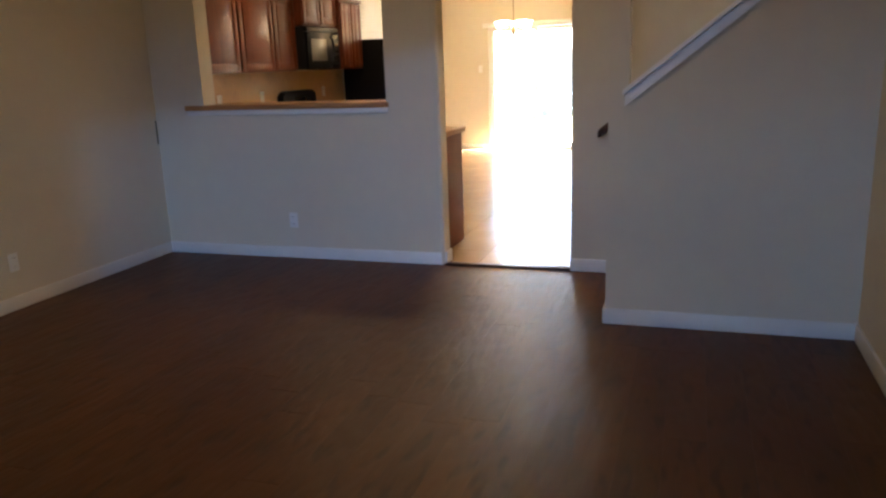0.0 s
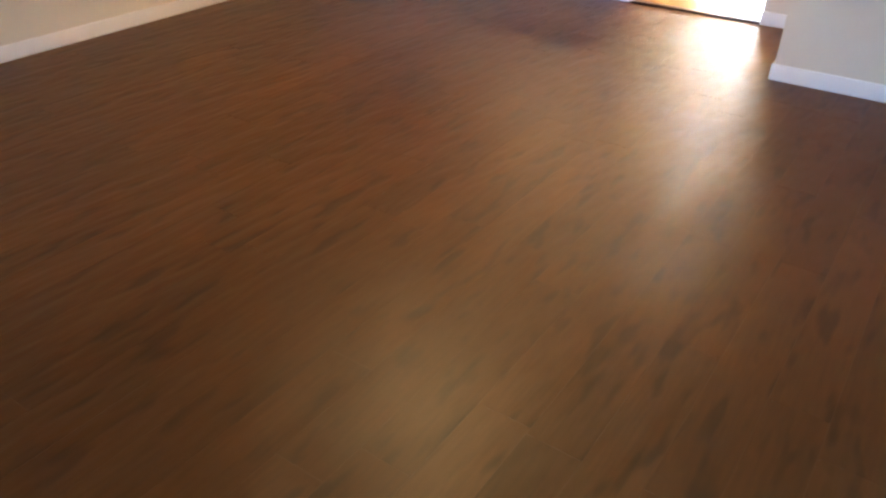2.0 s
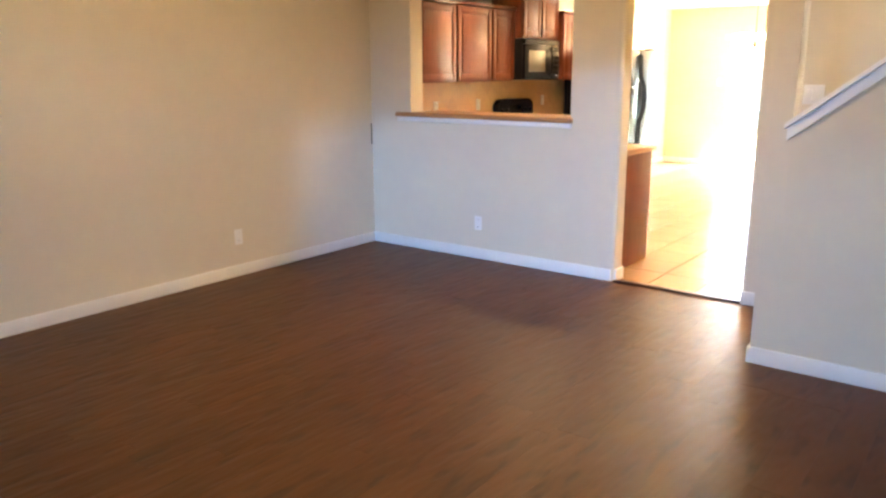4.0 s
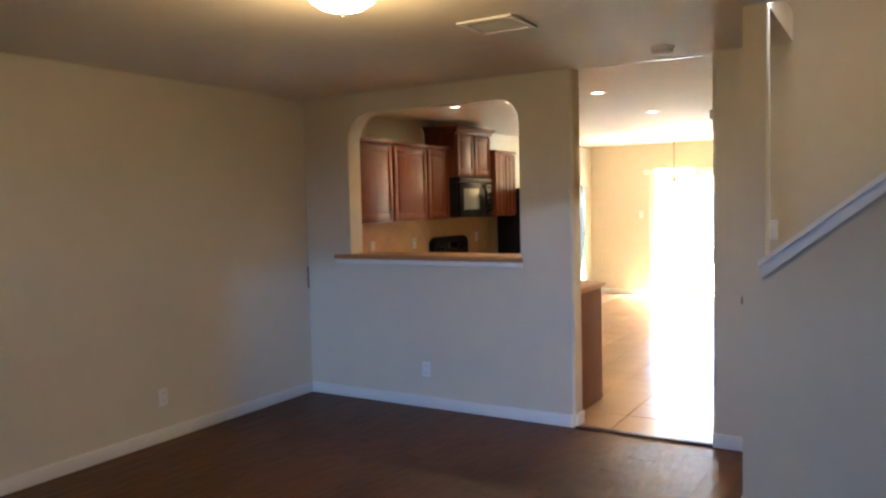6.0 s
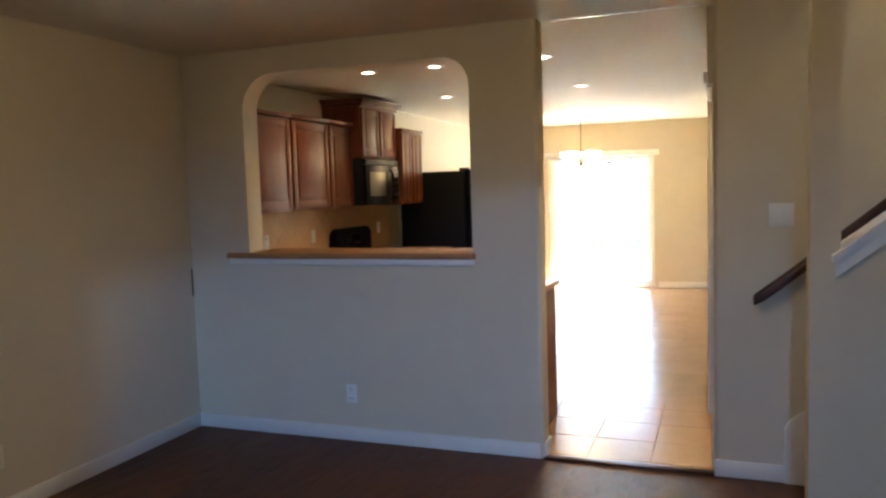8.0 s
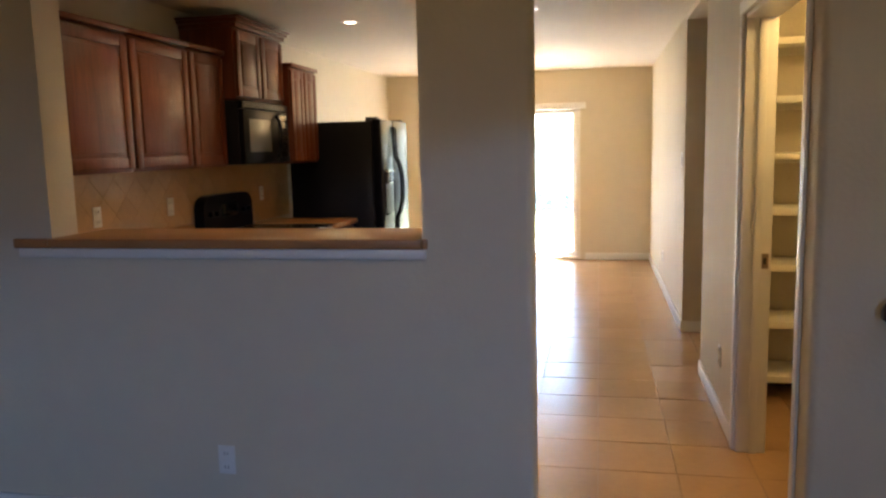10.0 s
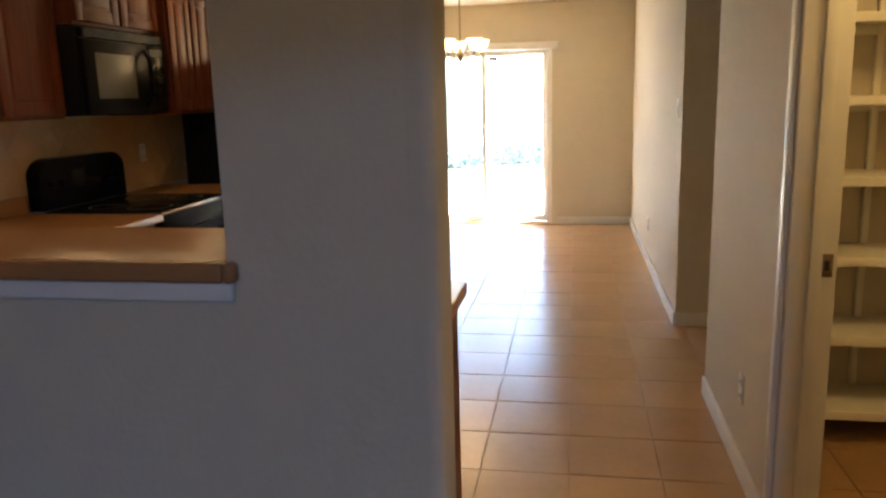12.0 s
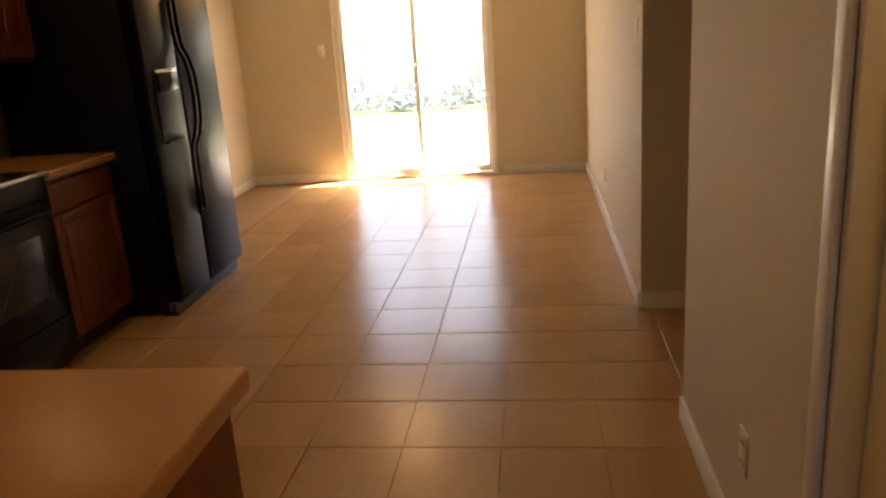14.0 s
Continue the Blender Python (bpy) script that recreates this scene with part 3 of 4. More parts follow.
def cabinet(name, y0, y1, z0, z1, xf, doors, label, group, crown=False, drawer=False):
    """A cabinet unit against the west kitchen wall; xf is the front of its box."""
    c = thing(name, (0, 0, 0), label, "cabinet", group)
    part("body", box((KL + 0.002, y0 + 0.001, z0), (xf, y1 - 0.001, z1), 0.002), M_CAB, c)
    w = (y1 - y0) / doors
    for i in range(doors):
        a, b = y0 + i * w + 0.013, y0 + (i + 1) * w - 0.013
        top = z1 - 0.02
        if drawer:
            part("drawer_front", box((xf + 0.001, a, top - 0.13), (xf + 0.02, b, top), 0.005), M_CAB, c)
            top -= 0.15
        panel_door(a, b, z0 + 0.02, top, xf + 0.001, c)
        # face-frame strip coloured dark in place of the gap's shade beside a door
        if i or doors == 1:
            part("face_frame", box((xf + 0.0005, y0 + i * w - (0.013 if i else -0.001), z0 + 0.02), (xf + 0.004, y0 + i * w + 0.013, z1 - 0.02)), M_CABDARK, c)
    if crown:
        for o, h0, h1 in ((0.012, 0.0, 0.03), (0.03, 0.031, 0.055), (0.048, 0.056, 0.072))[: 3 if crown == 2 else 1]:
            part("crown_moulding", box((KL + 0.002, y0 - (o if crown == 2 else 0), z1 + h0), (xf + 0.02 + o, y1 + (o if crown == 2 else 0), z1 + h1), 0.004), M_CAB, c)
    return c


UF = -2.255
GU = "wall cabinets along the kitchen wall"
for a, b in ((0.49, 1.10), (1.10, 1.71), (1.71, 2.155)):
    cabinet("wall_cabinet", a, b, 1.395, 2.13, UF, 1, "cherry-stained wooden wall cabinet with a recessed-panel door", GU, 1)
cabinet("wall_cabinet", 2.157, 2.935, 1.845, 2.315, -2.162, 2, "taller cherry-stained cabinet with crown moulding above the microwave", GU, 2)
cabinet("wall_cabinet", 2.938, 3.49, 1.395, 2.13, -2.11, 2, "narrow cherry-stained two-door wall cabinet beside the fridge", GU, 1)
GB = "base cabinets along the kitchen wall"
BF = -1.835


def base_unit(y0, y1, doors):
    c = cabinet("base_cabinet", y0, y1, 0.10, 0.878, BF, doors, "dark cherry-stained base cabinet with drawer and door", GB, 0, True)
    # toe kick in the wood darkened for shade
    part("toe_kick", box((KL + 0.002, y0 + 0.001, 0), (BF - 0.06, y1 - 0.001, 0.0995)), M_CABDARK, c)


base_unit(0.86, 1.50, 1)
base_unit(1.502, 2.155, 1)
base_unit(2.938, 3.50, 1)
# peninsula behind the partition
pen = thing("peninsula_cabinet", (0, 0, 0), "dark cherry-stained peninsula cabinet backing the partition", "cabinet", GB)
part("body", box((KL + 0.002, PB + 0.002, 0.10), (-0.125, 0.80, 0.878), 0.002), M_CAB, pen)
part("end_panel", box((-0.124, PB + 0.002, 0.0), (-0.10, 0.822, 0.878), 0.003), M_CAB, pen)
# recessed kick, same shade-darkened wood
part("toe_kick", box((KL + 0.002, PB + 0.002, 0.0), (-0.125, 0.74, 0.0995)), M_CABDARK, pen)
for i in range(3):
    a = -1.78 + i * 0.55
    part("door", box((a + 0.012, 0.801, 0.12), (a + 0.538, 0.821, 0.70), 0.004), M_CAB, pen)
    part("drawer_front", box((a + 0.012, 0.801, 0.715), (a + 0.538, 0.821, 0.86), 0.004), M_CAB, pen)
wt = thing("worktop", (0, 0, 0.88), "tan speckled laminate worktop round the kitchen", "worktop")
part("top", box((KL + 0.002, PB + 0.001, 0), (-0.075, 0.855, 0.04), 0.007, 3), M_COUNTER, wt)
part("top", box((KL + 0.002, 0.856, 0), (BF + 0.055, 2.155, 0.04), 0.007, 3), M_COUNTER, wt)
part("splash_lip", box((KL + 0.0125, 0.16, 0.0405), (KL + 0.03, 2.155, 0.13), 0.004), M_COUNTER, wt)
wt2 = thing("worktop", (0, 0, 0.88), "short tan laminate worktop between range and fridge", "worktop")
part("top", box((KL + 0.002, 2.938, 0), (BF + 0.055, 3.50, 0.04), 0.007, 3), M_COUNTER, wt2)

# diagonal backsplash tiles
bsp = thing("backsplash", (0, 0, 0), "tan ceramic backsplash tiles set diagonally above the worktop", "backsplash", kind="structure")
t = 0.152
q = t * math.sqrt(0.5)
y0s, y1s, z0s, z1s = 0.14, 3.85, 0.925, 1.39
rows = int((y1s - y0s) / q) + 3
for i in range(rows):
    for j in range(8):
        if (i + j) % 2:
            continue
        cy, cz = y0s + i * q, z0s + j * q
        g = q - 0.0015
        pts = [(cy - g, cz), (cy, cz - g), (cy + g, cz), (cy, cz + g)]
        poly = pts
        for axis, lim, sign in ((0, y0s, 1), (0, y1s, -1), (1, z0s, 1), (1, z1s, -1)):
            out = []
            for u, v in zip(poly, poly[1:] + poly[:1]):
                du, dv = sign * (u[axis] - lim), sign * (v[axis] - lim)
                if du >= 0:
                    out.append(u)
                if du * dv < 0:
                    s = du / (du - dv)
                    out.append((u[0] + s * (v[0] - u[0]), u[1] + s * (v[1] - u[1])))
            poly = out
            if len(poly) < 3:
                break
        if len(poly) >= 3:
            part("tile", prism(poly, "x", KL + 0.003, KL + 0.0072), M_SPLASH, bsp)
part("grout_bed", box((KL + 0.0005, y0s, z0s), (KL + 0.006, y1s, z1s)), M_SPLASHGROUT, bsp)


def plate(at, normal, kind_, w=0.07, h=0.115):
    """A wall plate facing the given axis: outlet or switch."""
    label = "white plastic wall outlet plate" if kind_ == "outlet" else "white plastic light switch plate"
    o = thing("wall_outlet" if kind_ == "outlet" else "light_switch", at, label, "outlet" if kind_ == "outlet" else "light switch", "wall plates")
    o.rotation_euler = (0, 0, {"-y": 0, "+x": math.pi / 2, "-x": -math.pi / 2, "+y": math.pi}[normal])
    part("cover", box((-w / 2, -0.006, -h / 2), (w / 2, -0.0005, h / 2), 0.002), M_PLASTIC, o)
    if kind_ == "outlet":
        for z in (-0.028, 0.028):
            s = part("socket", box((-0.017, -0.0085, z - 0.016), (0.017, -0.0061, z + 0.016), 0.003), M_PLASTIC, o)
            for xx in (-0.007, 0.007):
                part("slot", box((xx - 0.0012, -0.0092, z - 0.006), (xx + 0.0012, -0.0084, z + 0.006)), M_DARK, s)
    else:
        n = max(1, round(w / 0.06))
        for k in range(n):
            cx = (k - (n - 1) / 2) * 0.046
            part("rocker", box((cx - 0.016, -0.010, -0.033), (cx + 0.016, -0.0061, 0.033), 0.002), M_PLASTIC, o)
    return o


plate((-1.20, PF, 0.295), "-y", "outlet")
plate((XL, -1.53, 0.30), "+x", "outlet")
plate((1.219, PF, 1.357), "-y", "switch", 0.115, 0.115)
plate((HX, 1.585, 0.335), "-x", "outlet")
plate((HX, 3.66, 1.35), "-x", "switch")
plate((HX, 5.35, 0.34), "-x", "outlet")
plate((-1.70, YF, 1.31), "-y", "switch")
plate((KL + 0.0115, 1.14, 1.145), "+x", "outlet")
plate((KL + 0.0115, 1.89, 1.145), "+x", "outlet")
plate((KL + 0.0115, 3.27, 1.15), "+x", "outlet")
# thin dark line near the corner, modelled as a short bent tube
cb = thing("wall_cable", (XL + 0.006, PF - 0.02, 0.0), "short thin dark line in the room corner", "cable")
part("cable", tube([(0, 0, 1.06), (0.004, -0.002, 1.0), (0.0, 0.0, 0.93), (0.006, -0.004, 0.88)], 0.005, 8), M_DARK, cb)

# microwave above the range
MX = -2.155
mw = thing("microwave", (0, 0, 0), "black over-range microwave with a pale door window", "microwave")
part("body", box((KL + 0.002, 2.163, 1.405), (MX, 2.930, 1.838), 0.006), M_BLACKSIDE, mw)
part("vent_grille", box((MX + 0.001, 2.166, 1.785), (MX + 0.03, 2.927, 1.836), 0.004), M_BLACK, mw)
for k in range(5):
    part("vent_slat", box((MX + 0.028, 2.18, 1.79 + k * 0.009), (MX + 0.034, 2.915, 1.794 + k * 0.009)), M_DARK, mw)
dr = part("door", box((MX + 0.001, 2.166, 1.412), (MX + 0.034, 2.735, 1.782), 0.006), M_BLACK, mw)
part("door_window", box((MX + 0.0345, 2.25, 1.49), (MX + 0.037, 2.60, 1.715), 0.002), M_WINDOWGREY, dr, "grey mesh door window")
part("handle", tube([(MX + 0.035, 2.695, 1.45), (MX + 0.068, 2.695, 1.50), (MX + 0.075, 2.695, 1.60), (MX + 0.068, 2.695, 1.70), (MX + 0.035, 2.695, 1.75)], 0.011), M_BLACK, dr)
cp = part("control_panel", box((MX + 0.001, 2.738, 1.412), (MX + 0.032, 2.927, 1.782), 0.005), M_BLACK, mw)
part("display", box((MX + 0.0325, 2.76, 1.72), (MX + 0.034, 2.905, 1.76)), M_GLASSDARK, cp)
for r_ in range(4):
    for c_ in range(3):
        part("button", box((MX + 0.0325, 2.765 + c_ * 0.048, 1.45 + r_ * 0.06), (MX + 0.035, 2.80 + c_ * 0.048, 1.49 + r_ * 0.06), 0.001), M_GLASSDARK, cp)

# range
RX = -1.80
rg = thing("range", (0, 0, 0), "black electric range with rounded backguard and glass cooktop", "range")
part("body", box((KL + 0.03, 2.165, 0.02), (RX - 0.04, 2.928, 0.905), 0.006), M_BLACKSIDE, rg)
part("cooktop", box((KL + 0.10, 2.165, 0.906), (RX, 2.928, 0.926), 0.006), M_GLASSDARK, rg)
pts = [(2.17, 0.927)] + [(2.92, 0.927)]
pts += [(2.92 - 0.13 + 0.13 * math.cos(a), 1.10 + 0.09 * math.sin(a)) for a in np.linspace(0, math.pi / 2, 7)]
pts += [(2.17 + 0.13 + 0.13 * math.cos(a), 1.10 + 0.09 * math.sin(a)) for a in np.linspace(math.pi / 2, math.pi, 7)]
bg = part("backguard", prism(pts, "x", KL + 0.02, KL + 0.095), M_BLACK, rg)
part("display", box((KL + 0.0955, 2.42, 1.03), (KL + 0.098, 2.67, 1.12), 0.002), M_GLASSDARK, bg)
for y in (2.25, 2.34, 2.75, 2.84):
    part("knob", lathe([(0, 0.024), (0.016, 0.024), (0.019, 0.018), (0.021, 0.0), (0, 0.0)], sides=16), M_BLACK, bg)
    k = bg.children[-1]
    k.matrix_basis = pose(KL + 0.0955, y, 1.06, 0, 90, 0)
for (x_, y_, r_) in ((-2.22, 2.36, 0.085), (-2.22, 2.74, 0.105), (-1.97, 2.36, 0.105), (-1.97, 2.74, 0.085)):
    part("burner_ring", lathe([(r_, 0.0), (r_ + 0.004, 0.0012), (r_ + 0.008, 0.0)], (x_, y_, 0.9262), 32), M_WINDOWGREY, rg)
od = part("oven_door", box((RX - 0.039, 2.168, 0.26), (RX - 0.002, 2.925, 0.80), 0.006), M_BLACK, rg)
part("oven_window", box((RX - 0.0015, 2.28, 0.38), (RX + 0.001, 2.81, 0.66), 0.001), M_GLASSDARK, od)
part("handle", tube([(RX - 0.004, 2.22, 0.75), (RX + 0.04, 2.23, 0.755), (RX + 0.045, 2.55, 0.755), (RX + 0.04, 2.86, 0.755), (RX - 0.004, 2.87, 0.75)], 0.012), M_BLACK, od)
part("front_strip", box((RX - 0.039, 2.168, 0.805), (RX + 0.004, 2.925, 0.904), 0.006), M_BLACK, rg)
part("edge_trim", box((RX + 0.0005, 2.168, 0.908), (RX + 0.008, 2.925, 0.924), 0.002), M_CHROME, rg, "bright steel front edge")
part("bottom_drawer", box((RX - 0.039, 2.168, 0.06), (RX - 0.004, 2.925, 0.255), 0.006), M_BLACK, rg)

# refrigerator
FX, FY0, FY1, FZ = -1.622, 3.51, 4.42, 1.74
fr = thing("refrigerator", (0, 0, 0), "black side-by-side refrigerator with ice dispenser", "refrigerator")
part("body", box((-2.37, FY0, 0.03), (FX - 0.012, FY1, FZ - 0.015), 0.008), M_BLACKSIDE, fr)
part("base_grille", box((FX - 0.06, FY0 + 0.01, 0.0), (FX + 0.02, FY1 - 0.01, 0.075), 0.004), M_DARK, fr)
FM = 3.90
lf = part("freezer_door", box((FX - 0.008, FY0 + 0.003, 0.08), (FX + 0.062, FM - 0.004, FZ), 0.014, 3), M_BLACK, fr)
rf = part("fridge_door", box((FX - 0.008, FM + 0.004, 0.08), (FX + 0.062, FY1 - 0.003, FZ), 0.014, 3), M_BLACK, fr)
for d_, y_ in ((lf, FM - 0.032), (rf, FM + 0.032)):
    x_ = FX + 0.062
    pts = [(x_ + d, y_, z_) for d, z_ in ((0.0, 0.50), (0.016, 0.52), (0.018, 0.80), (0.026, 0.89), (0.056, 0.95), (0.074, 1.04), (0.078, 1.16), (0.072, 1.28), (0.054, 1.36), (0.026, 1.42), (0.018, 1.50), (0.016, 1.66), (0.0, 1.68))]
    part("handle", tube(pts, 0.012), M_BLACK, d_)
dp = part("dispenser", box((FX + 0.0625, 3.59, 0.93), (FX + 0.07, 3.83, 1.30), 0.003), M_BLACKSIDE, lf, "dark ice and water dispenser recess")
part("dispenser_panel", box((FX + 0.0705, 3.60, 1.20), (FX + 0.082, 3.82, 1.295), 0.004), M_GLASSDARK, dp)
part("dispenser_trim", box((FX + 0.0705, 3.59, 1.296), (FX + 0.086, 3.83, 1.312), 0.002), M_CHROME, dp, "bright dispenser trim")
part("drip_tray", box((FX + 0.0705, 3.605, 0.93), (FX + 0.088, 3.815, 0.945), 0.002), M_BLACK, dp)
for y_ in (FY0 + 0.06, FY1 - 0.06):
    part("hinge_cover", box((FX - 0.07, y_ - 0.04, FZ - 0.0145), (FX + 0.03, y_ + 0.04, FZ + 0.018), 0.006), M_DARK, fr)

# ---- ceiling fittings ----
for i, (x_, y_) in enumerate(((-1.60, 1.20), (-1.05, 1.20), (-1.61, 2.98), (-0.27, 2.90), (-0.25, 1.22))):
    c = thing("recessed_light", (x_, y_, H), "lit white recessed ceiling downlight", "ceiling light", "recessed kitchen lights")
    part("trim_ring", lathe([(0.046, -0.001), (0.048, -0.006), (0.072, -0.004), (0.075, 0.0), (0.046, 0.0)], sides=32), M_PLASTIC, c)
    part("bulb", lathe([(0.045, -0.0015), (0.025, -0.005), (0, -0.008)], sides=24), M_CANGLOW, c, "glowing warm bulb face")
    lamp = bpy.data.lights.new("downlight", "SPOT")
    lamp.energy, lamp.color, lamp.spot_size, lamp.spot_blend, lamp.shadow_soft_size = CAN_W, WARM, radians(158), 0.6, 0.05
    ob = new("downlight", lamp)
    ob.location = (x_, y_, H - 0.03)

dl = thing("ceiling_dome_light", (0.0, -2.45, H), "lit frosted glass dome ceiling light", "ceiling light")
part("canopy", lathe([(0, 0), (0.15, 0), (0.152, -0.02), (0.14, -0.028), (0, -0.028)], sides=40), M_BRASS, dl)
part("dome", lathe([(0.148, -0.029), (0.146, -0.05), (0.125, -0.085), (0.085, -0.11), (0.04, -0.122), (0, -0.125)], sides=40), M_BULB, dl, "glowing frosted glass dome")
part("finial", lathe([(0, -0.1255), (0.008, -0.127), (0.006, -0.14), (0, -0.145)], sides=12), M_BRASS, dl)
point_lamp("dome_lamp", (0.0, -2.45, H - 0.24), DOME_W, WARM, 0.10)

vt = thing("ceiling_vent", (0.165, -1.43, H), "white slatted ceiling air vent", "vent")
part("backing", box((-0.125, -0.12, -0.002), (0.125, 0.12, -0.0005)), M_DARK, vt)
for lo, hi in (((-0.15, -0.15, -0.014), (0.15, -0.12, -0.0005)), ((-0.15, 0.12, -0.014), (0.15, 0.15, -0.0005)), ((-0.15, -0.12, -0.014), (-0.125, 0.12, -0.0005)), ((0.125, -0.12, -0.014), (0.15, 0.12, -0.0005))):
    part("frame", box(lo, hi, 0.003), M_TRIM, vt)
for k in range(6):
    y_ = -0.10 + k * 0.04
    part("slat", prism([(y_ + 0.010, -0.004), (y_ - 0.006, -0.014), (y_ - 0.008, -0.0125), (y_ + 0.008, -0.0025)], "x", -0.124, 0.124), M_TRIM, vt)

sd = thing("smoke_detector", (0.687, -0.33, H), "round white smoke detector on the ceiling", "smoke detector")
part("base", lathe([(0, 0), (0.07, 0), (0.07, -0.012), (0.064, -0.014), (0, -0.014)], sides=32), M_TRIM, sd)
part("cover", lathe([(0.062, -0.0145), (0.060, -0.03), (0.045, -0.042), (0.02, -0.046), (0, -0.046)], sides=32), M_OFFWHITE, sd, "domed cover in a slightly darker off-white")

ch = thing("chandelier", (-0.83, 6.0, H - 0.004), "five-arm dining chandelier with lit frosted bell shades", "chandelier")
part("canopy", lathe([(0, 0), (0.06, 0), (0.055, -0.02), (0.02, -0.035), (0, -0.035)], sides=24), M_BRASS, ch)
part("stem", tube([(0, 0, -0.035), (0, 0, -0.540)], 0.008), M_BRASS, ch)
part("hub", lathe([(0, -0.525), (0.02, -0.535), (0.035, -0.575), (0.03, -0.625), (0.012, -0.655), (0, -0.670)], sides=20), M_BRASS, ch)
for k in range(5):
    a = 6.28319 * k / 5 + 0.5
    c_, s_ = math.cos(a), math.sin(a)
    arm = part("arm", tube([(0.02 * c_, 0.02 * s_, -0.595), (0.10 * c_, 0.10 * s_, -0.635), (0.19 * c_, 0.19 * s_, -0.615), (0.215 * c_, 0.215 * s_, -0.565)], 0.007, 8), M_BRASS, ch)
    part("shade", lathe([(0.025, -0.560), (0.04, -0.545), (0.055, -0.505), (0.075, -0.460), (0.072, -0.460), (0.05, -0.505), (0.035, -0.540), (0.0, -0.550)], (0.215 * c_, 0.215 * s_, 0), 20), M_BULB, arm, "glowing frosted glass bell shade")
point_lamp("chandelier_lamp", (-0.83, 6.0, H - 0.30), CHAND_W, WARM, 0.12)

# assumed fixture out of view, added for the pantry's yellow light
pl = thing("pantry_ceiling_light", (1.45, 0.75, H), "unseen small round pantry ceiling light, added for the yellow light on the shelves", "ceiling light")
part("base", lathe([(0, 0), (0.07, 0), (0.07, -0.02), (0, -0.02)], sides=24), M_PLASTIC, pl)
part("globe", lathe([(0.06, -0.0205), (0.075, -0.06), (0.06, -0.10), (0.03, -0.12), (0, -0.125)], sides=24), M_BULB, pl)
point_lamp("pantry_lamp", (1.45, 0.75, H - 0.19), PANTRY_W, (1.0, 0.64, 0.22), 0.05)

# made-up fixture out of view, brightens the wall above the stair cap
ul = thing("landing_ceiling_light", (2.6, -0.48, 5.0), "unseen round ceiling light added to brighten the stairwell", "ceiling light")
part("base", lathe([(0, 0), (0.12, 0), (0.12, -0.02), (0, -0.02)], sides=28), M_PLASTIC, ul)
part("globe", lathe([(0.11, -0.0205), (0.12, -0.05), (0.09, -0.09), (0.04, -0.11), (0, -0.113)], sides=28), M_BULB, ul)
point_lamp("landing_lamp", (2.6, -0.48, 4.75), UP_W, (1.0, 0.80, 0.68), 0.10)

# ---- stairs ----
RUN, RISE, X0 = 0.252, 0.188, 1.365
st = thing("staircase", (0, 0, 0), "beige carpeted staircase between the stair walls", "staircase", kind="structure")
for k in range(13):
    a = X0 + k * RUN
    bm = box((a, SB + 0.002, k * RISE + (0.0 if k == 0 else 0.001)), (min(a + RUN, 4.69) if k < 12 else 4.69, PF - 0.026, (k + 1) * RISE - 0.02))
    part("riser", bm, M_CARPET, st)
    part("tread", box((a - 0.022, SB + 0.002, (k + 1) * RISE - 0.0195), (min(a + RUN, 4.69), PF - 0.026, (k + 1) * RISE), 0.009, 3), M_CARPET, st)
pts = [(1.238, 0), (1.238, 0.275), (1.252, 0.312), (1.288, 0.345)] + [(4.69, 0.345 + (4.69 - 1.288) * RISE / RUN), (4.69, 0)]
part("skirt_board", prism(pts, "y", PF - 0.024, PF - 0.002), M_TRIM, st, "white painted skirt board")

hr = thing("handrail", (0, 0, 0), "dark-stained wooden handrail on metal wall brackets", "handrail")
zr = lambda x: 1.064 + 0.825 * (x - 1.258)
path = [(1.088, PF - 0.075, 0.937), (1.094, PF - 0.075, 0.940), (1.13, PF - 0.075, 0.963), (1.17, PF - 0.075, 0.993)] + [(x_, PF - 0.075, zr(x_)) for x_ in (1.22, 1.6, 2.2, 3.0, 4.2)]
bm = bmesh.new()
sec = [(-0.022, -0.020), (0.022, -0.020), (0.026, 0.0), (0.020, 0.018), (0.008, 0.025), (-0.008, 0.025), (-0.020, 0.018), (-0.026, 0.0)]
rings = [[bm.verts.new((x_, y_ + u * k_, z_ + v * k_)) for u, v in sec] for (x_, y_, z_), k_ in zip(path, [0.75, 1.15, 1.35] + [1.4] * 6)]
for r_, s_ in zip(rings, rings[1:]):
    for k in range(8):
        bm.faces.new((r_[k], r_[(k + 1) % 8], s_[(k + 1) % 8], s_[k]))
bm.faces.new(rings[0])
bm.faces.new(rings[-1][::-1])
bmesh.ops.recalc_face_normals(bm, faces=bm.faces)
part("rail", bm, M_RAIL, hr)
for x_ in (1.55, 2.8, 4.0):
    b_ = part("bracket", tube([(x_, PF - 0.002, zr(x_) - 0.09), (x_, PF - 0.05, zr(x_) - 0.085), (x_, PF - 0.075, zr(x_) - 0.030)], 0.008, 8), M_BRASS, hr)
    part("bracket_plate", box((x_ - 0.018, PF - 0.006, zr(x_) - 0.125), (x_ + 0.018, PF - 0.0005, zr(x_) - 0.055), 0.002), M_BRASS, b_)

# ---- yard beyond the patio door ----
structure("pavement", box((-4.0, YF + 0.15, -0.30), (2.5, YF + 2.6, -0.03), 0.01), M_CONCRETE, "sunlit concrete patio slab", "patio")
fence = thing("fence", (0, YF + 9.0, -0.14), "weathered wooden plank privacy fence across the yard", "fence")
pk = None
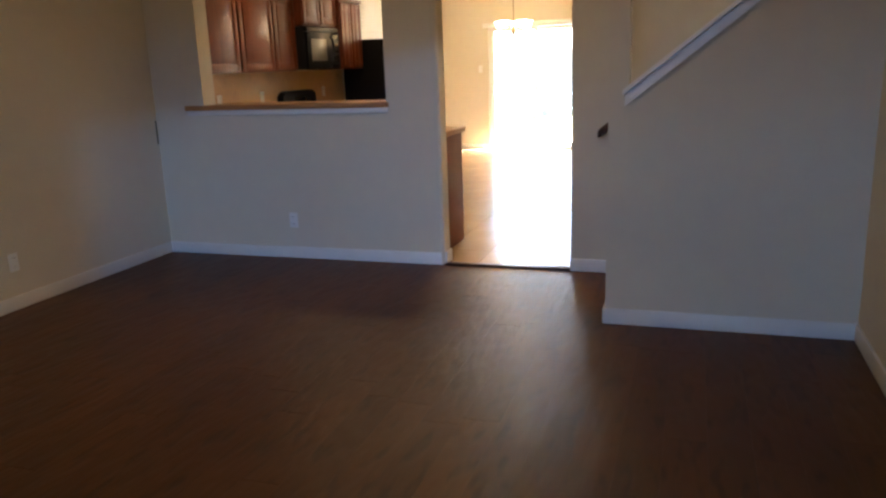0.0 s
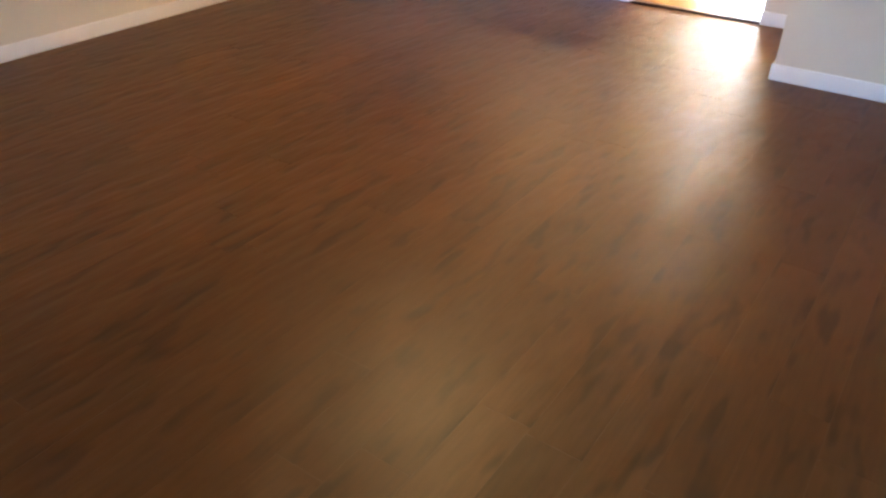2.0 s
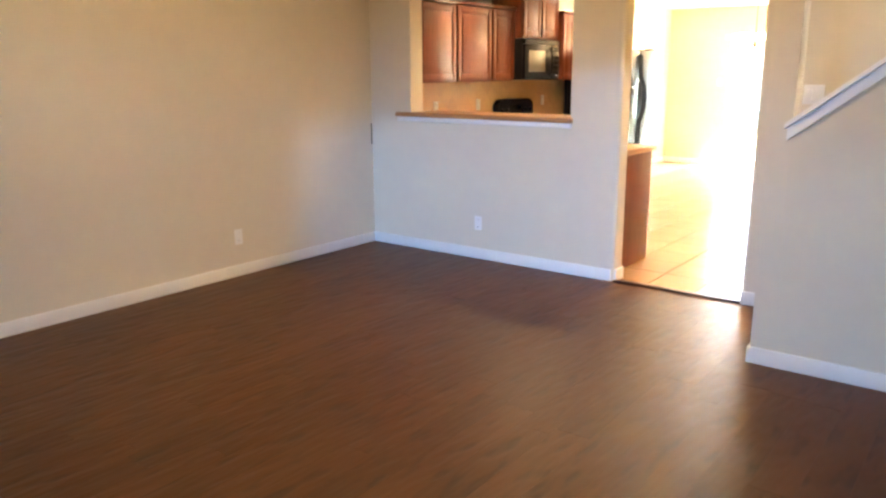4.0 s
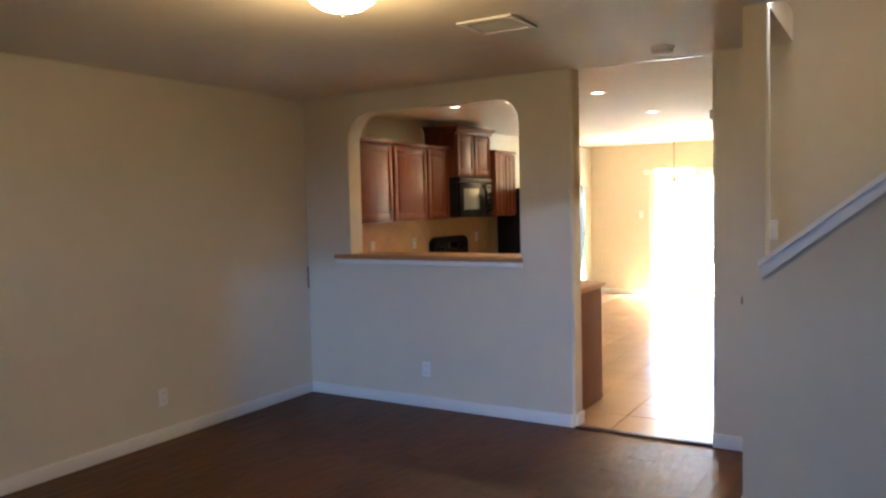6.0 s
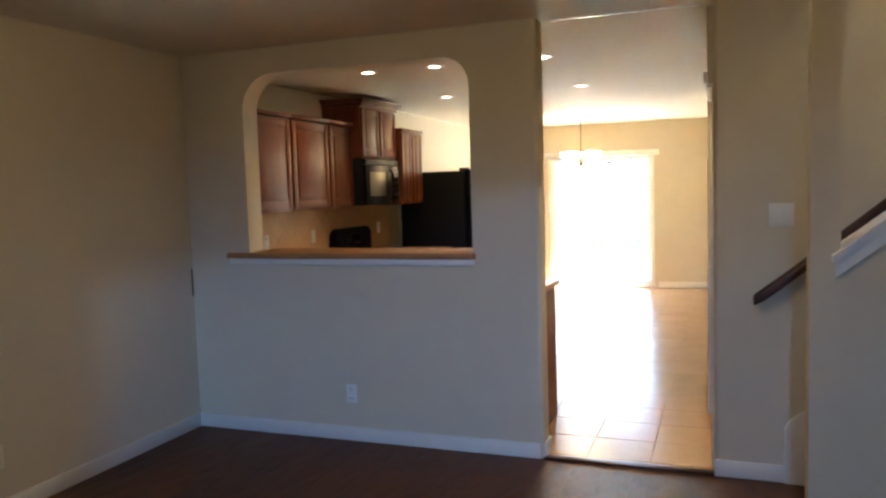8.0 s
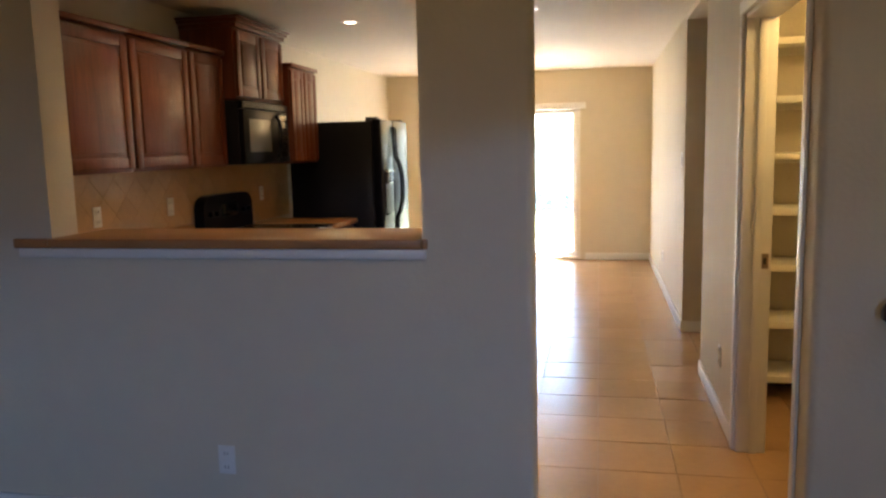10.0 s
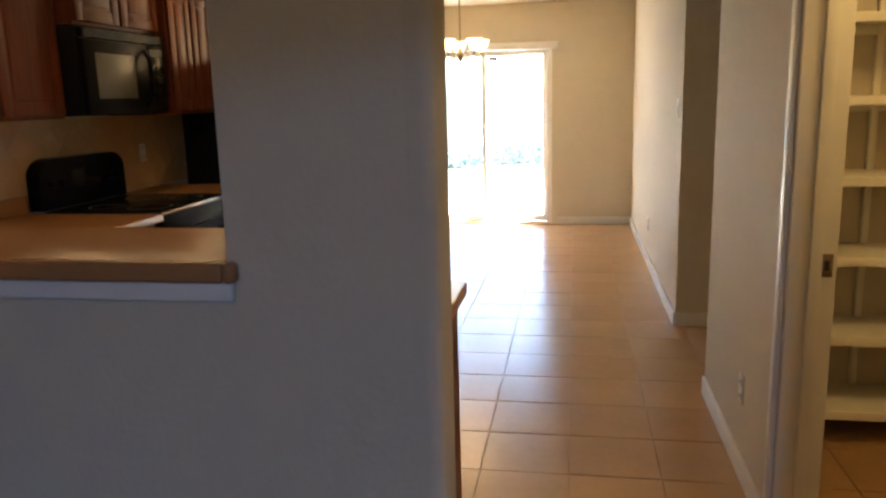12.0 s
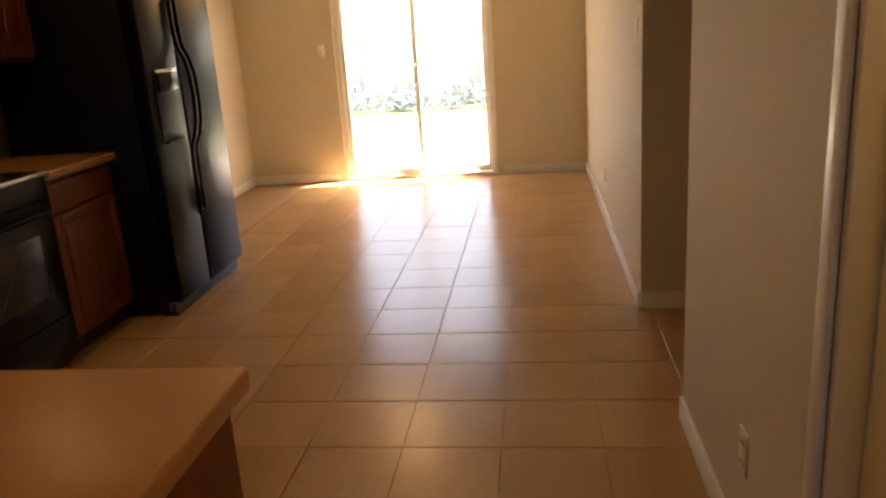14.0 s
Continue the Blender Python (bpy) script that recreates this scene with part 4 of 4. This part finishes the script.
for i in range(69):
    x_ = -8.0 + i * 0.185
    h = 1.78 + rnd0.uniform(-0.02, 0.02)
    if pk is None:
        pk = mesh_of("picket", prism([(-0.09, 0), (0.09, 0), (0.09, 1.72), (0.05, 1.8), (-0.05, 1.8), (-0.09, 1.72)], "y", -0.01, 0.01), M_FENCE, False)
    ob = new("picket", pk)
    ob.location, ob.parent = (x_, rnd0.uniform(-0.006, 0.006), 0.02 + rnd0.uniform(-0.02, 0.02)), fence
for z_ in (0.35, 0.95, 1.5):
    part("rail", box((-8.1, 0.02, z_), (4.7, 0.06, z_ + 0.09)), M_FENCE, fence)


def shrub(at, r, h, seed):
    s = thing("shrub", at, "leafy green garden shrub against the fence", "shrub", "shrubs along the fence")
    rr = random.Random(seed)
    bm = bmesh.new()
    for k in range(5):
        a = rr.uniform(0, 6.28)
        add_tube(bm, [(0, 0, 0), (0.3 * r * math.cos(a), 0.3 * r * math.sin(a), 0.4 * h), (0.7 * r * math.cos(a), 0.7 * r * math.sin(a), 0.85 * h)], 0.012, 5)
    part("stems", bm, M_FENCE, s)
    bm = bmesh.new()
    for k in range(420):
        a, u, w = rr.uniform(0, 6.28), rr.uniform(0, 1) ** 0.5, rr.uniform(0.08, 1)
        rad = r * u * math.sin(math.pi * min(0.95, 0.25 + 0.7 * w)) * rr.uniform(0.7, 1.15)
        p = Vector((rad * math.cos(a), rad * math.sin(a), h * w))
        m = Euler((rr.uniform(-1, 1), rr.uniform(-1, 1), rr.uniform(0, 6.28))).to_matrix()
        l = rr.uniform(0.05, 0.09)
        bm.faces.new([bm.verts.new(p + m @ Vector(c)) for c in ((0, 0, 0), (l * 0.35, l * 0.5, 0.01), (0, l, 0), (-l * 0.35, l * 0.5, 0.01))])
    part("leaves", bm, M_LEAF, s)


for i in range(7):
    shrub((-4.2 + i * 0.62, YF + 8.4 + 0.2 * (i % 2), -0.14), 0.42 + 0.08 * (i % 3), 0.42 + 0.2 * ((i * 2) % 3), i)

# ---- floor pieces ----
def plank_mesh(length, width):
    bm = bmesh.new()
    b = 0.0008
    x, y = width / 2, length / 2
    base = [bm.verts.new((sx * x, sy * y, -0.011)) for sx, sy in ((-1, -1), (1, -1), (1, 1), (-1, 1))]
    mid = [bm.verts.new((sx * x, sy * y, -b * 0.7)) for sx, sy in ((-1, -1), (1, -1), (1, 1), (-1, 1))]
    top = [bm.verts.new((sx * (x - b), sy * (y - b), 0.0)) for sx, sy in ((-1, -1), (1, -1), (1, 1), (-1, 1))]
    for lower, upper in ((base, mid), (mid, top)):
        for k in range(4):
            bm.faces.new((lower[k], lower[(k + 1) % 4], upper[(k + 1) % 4], upper[k]))
    bm.faces.new(top)
    return bm


PLANKS = {}
rnd = random.Random(4)
W = 0.158
x = XL + 0.002
while x < XR + 0.02:
    y = YB - rnd.uniform(0.0, 1.2)
    limit = PF - 0.014
    while y < limit:
        length = rnd.choice((0.9, 1.2, 1.5, 1.8))
        a, b = max(y, YB), min(y + length, limit)
        if b - a > 0.05:
            key = round(b - a, 2)
            if key not in PLANKS:
                PLANKS[key] = mesh_of("plank", plank_mesh(b - a, W), M_WOOD, False)
            ob = new("plank", PLANKS[key])
            ob.location = (x + W / 2, (a + b) / 2, 0)
            ob.parent = floor_living
        y += length
    x += W

TILE = 0.348
tile_full = mesh_of("tile", plank_mesh(TILE - 0.0046, TILE - 0.0046), M_TILE, False)
nx0, ny0 = -0.125, 2.165


def lay_tiles(x0, x1, y0, y1):
    i = math.floor((x0 - nx0) / TILE)
    while nx0 + i * TILE < x1 - 0.01:
        j = math.floor((y0 - ny0) / TILE)
        while ny0 + j * TILE < y1 - 0.01:
            a, b = max(nx0 + i * TILE, x0), min(nx0 + (i + 1) * TILE, x1)
            c, d = max(ny0 + j * TILE, y0), min(ny0 + (j + 1) * TILE, y1)
            if b - a > 0.02 and d - c > 0.02:
                whole = b - a > TILE - 0.001 and d - c > TILE - 0.001
                ob = new("tile", tile_full if whole else mesh_of("tile", plank_mesh(d - c - 0.0046, b - a - 0.0046), M_TILE, False))
                ob.location = ((a + b) / 2, (c + d) / 2, rnd.uniform(-0.0006, 0.0006))
                ob.parent = floor_kitchen
            j += 1
        i += 1


XT = nx0 + 3 * TILE
lay_tiles(KL + 0.6, XT, PF + 0.055, YF)
lay_tiles(XT, 2.4, R0, R1)
lay_tiles(XT, 2.05, P0 + 0.01, 2.15)
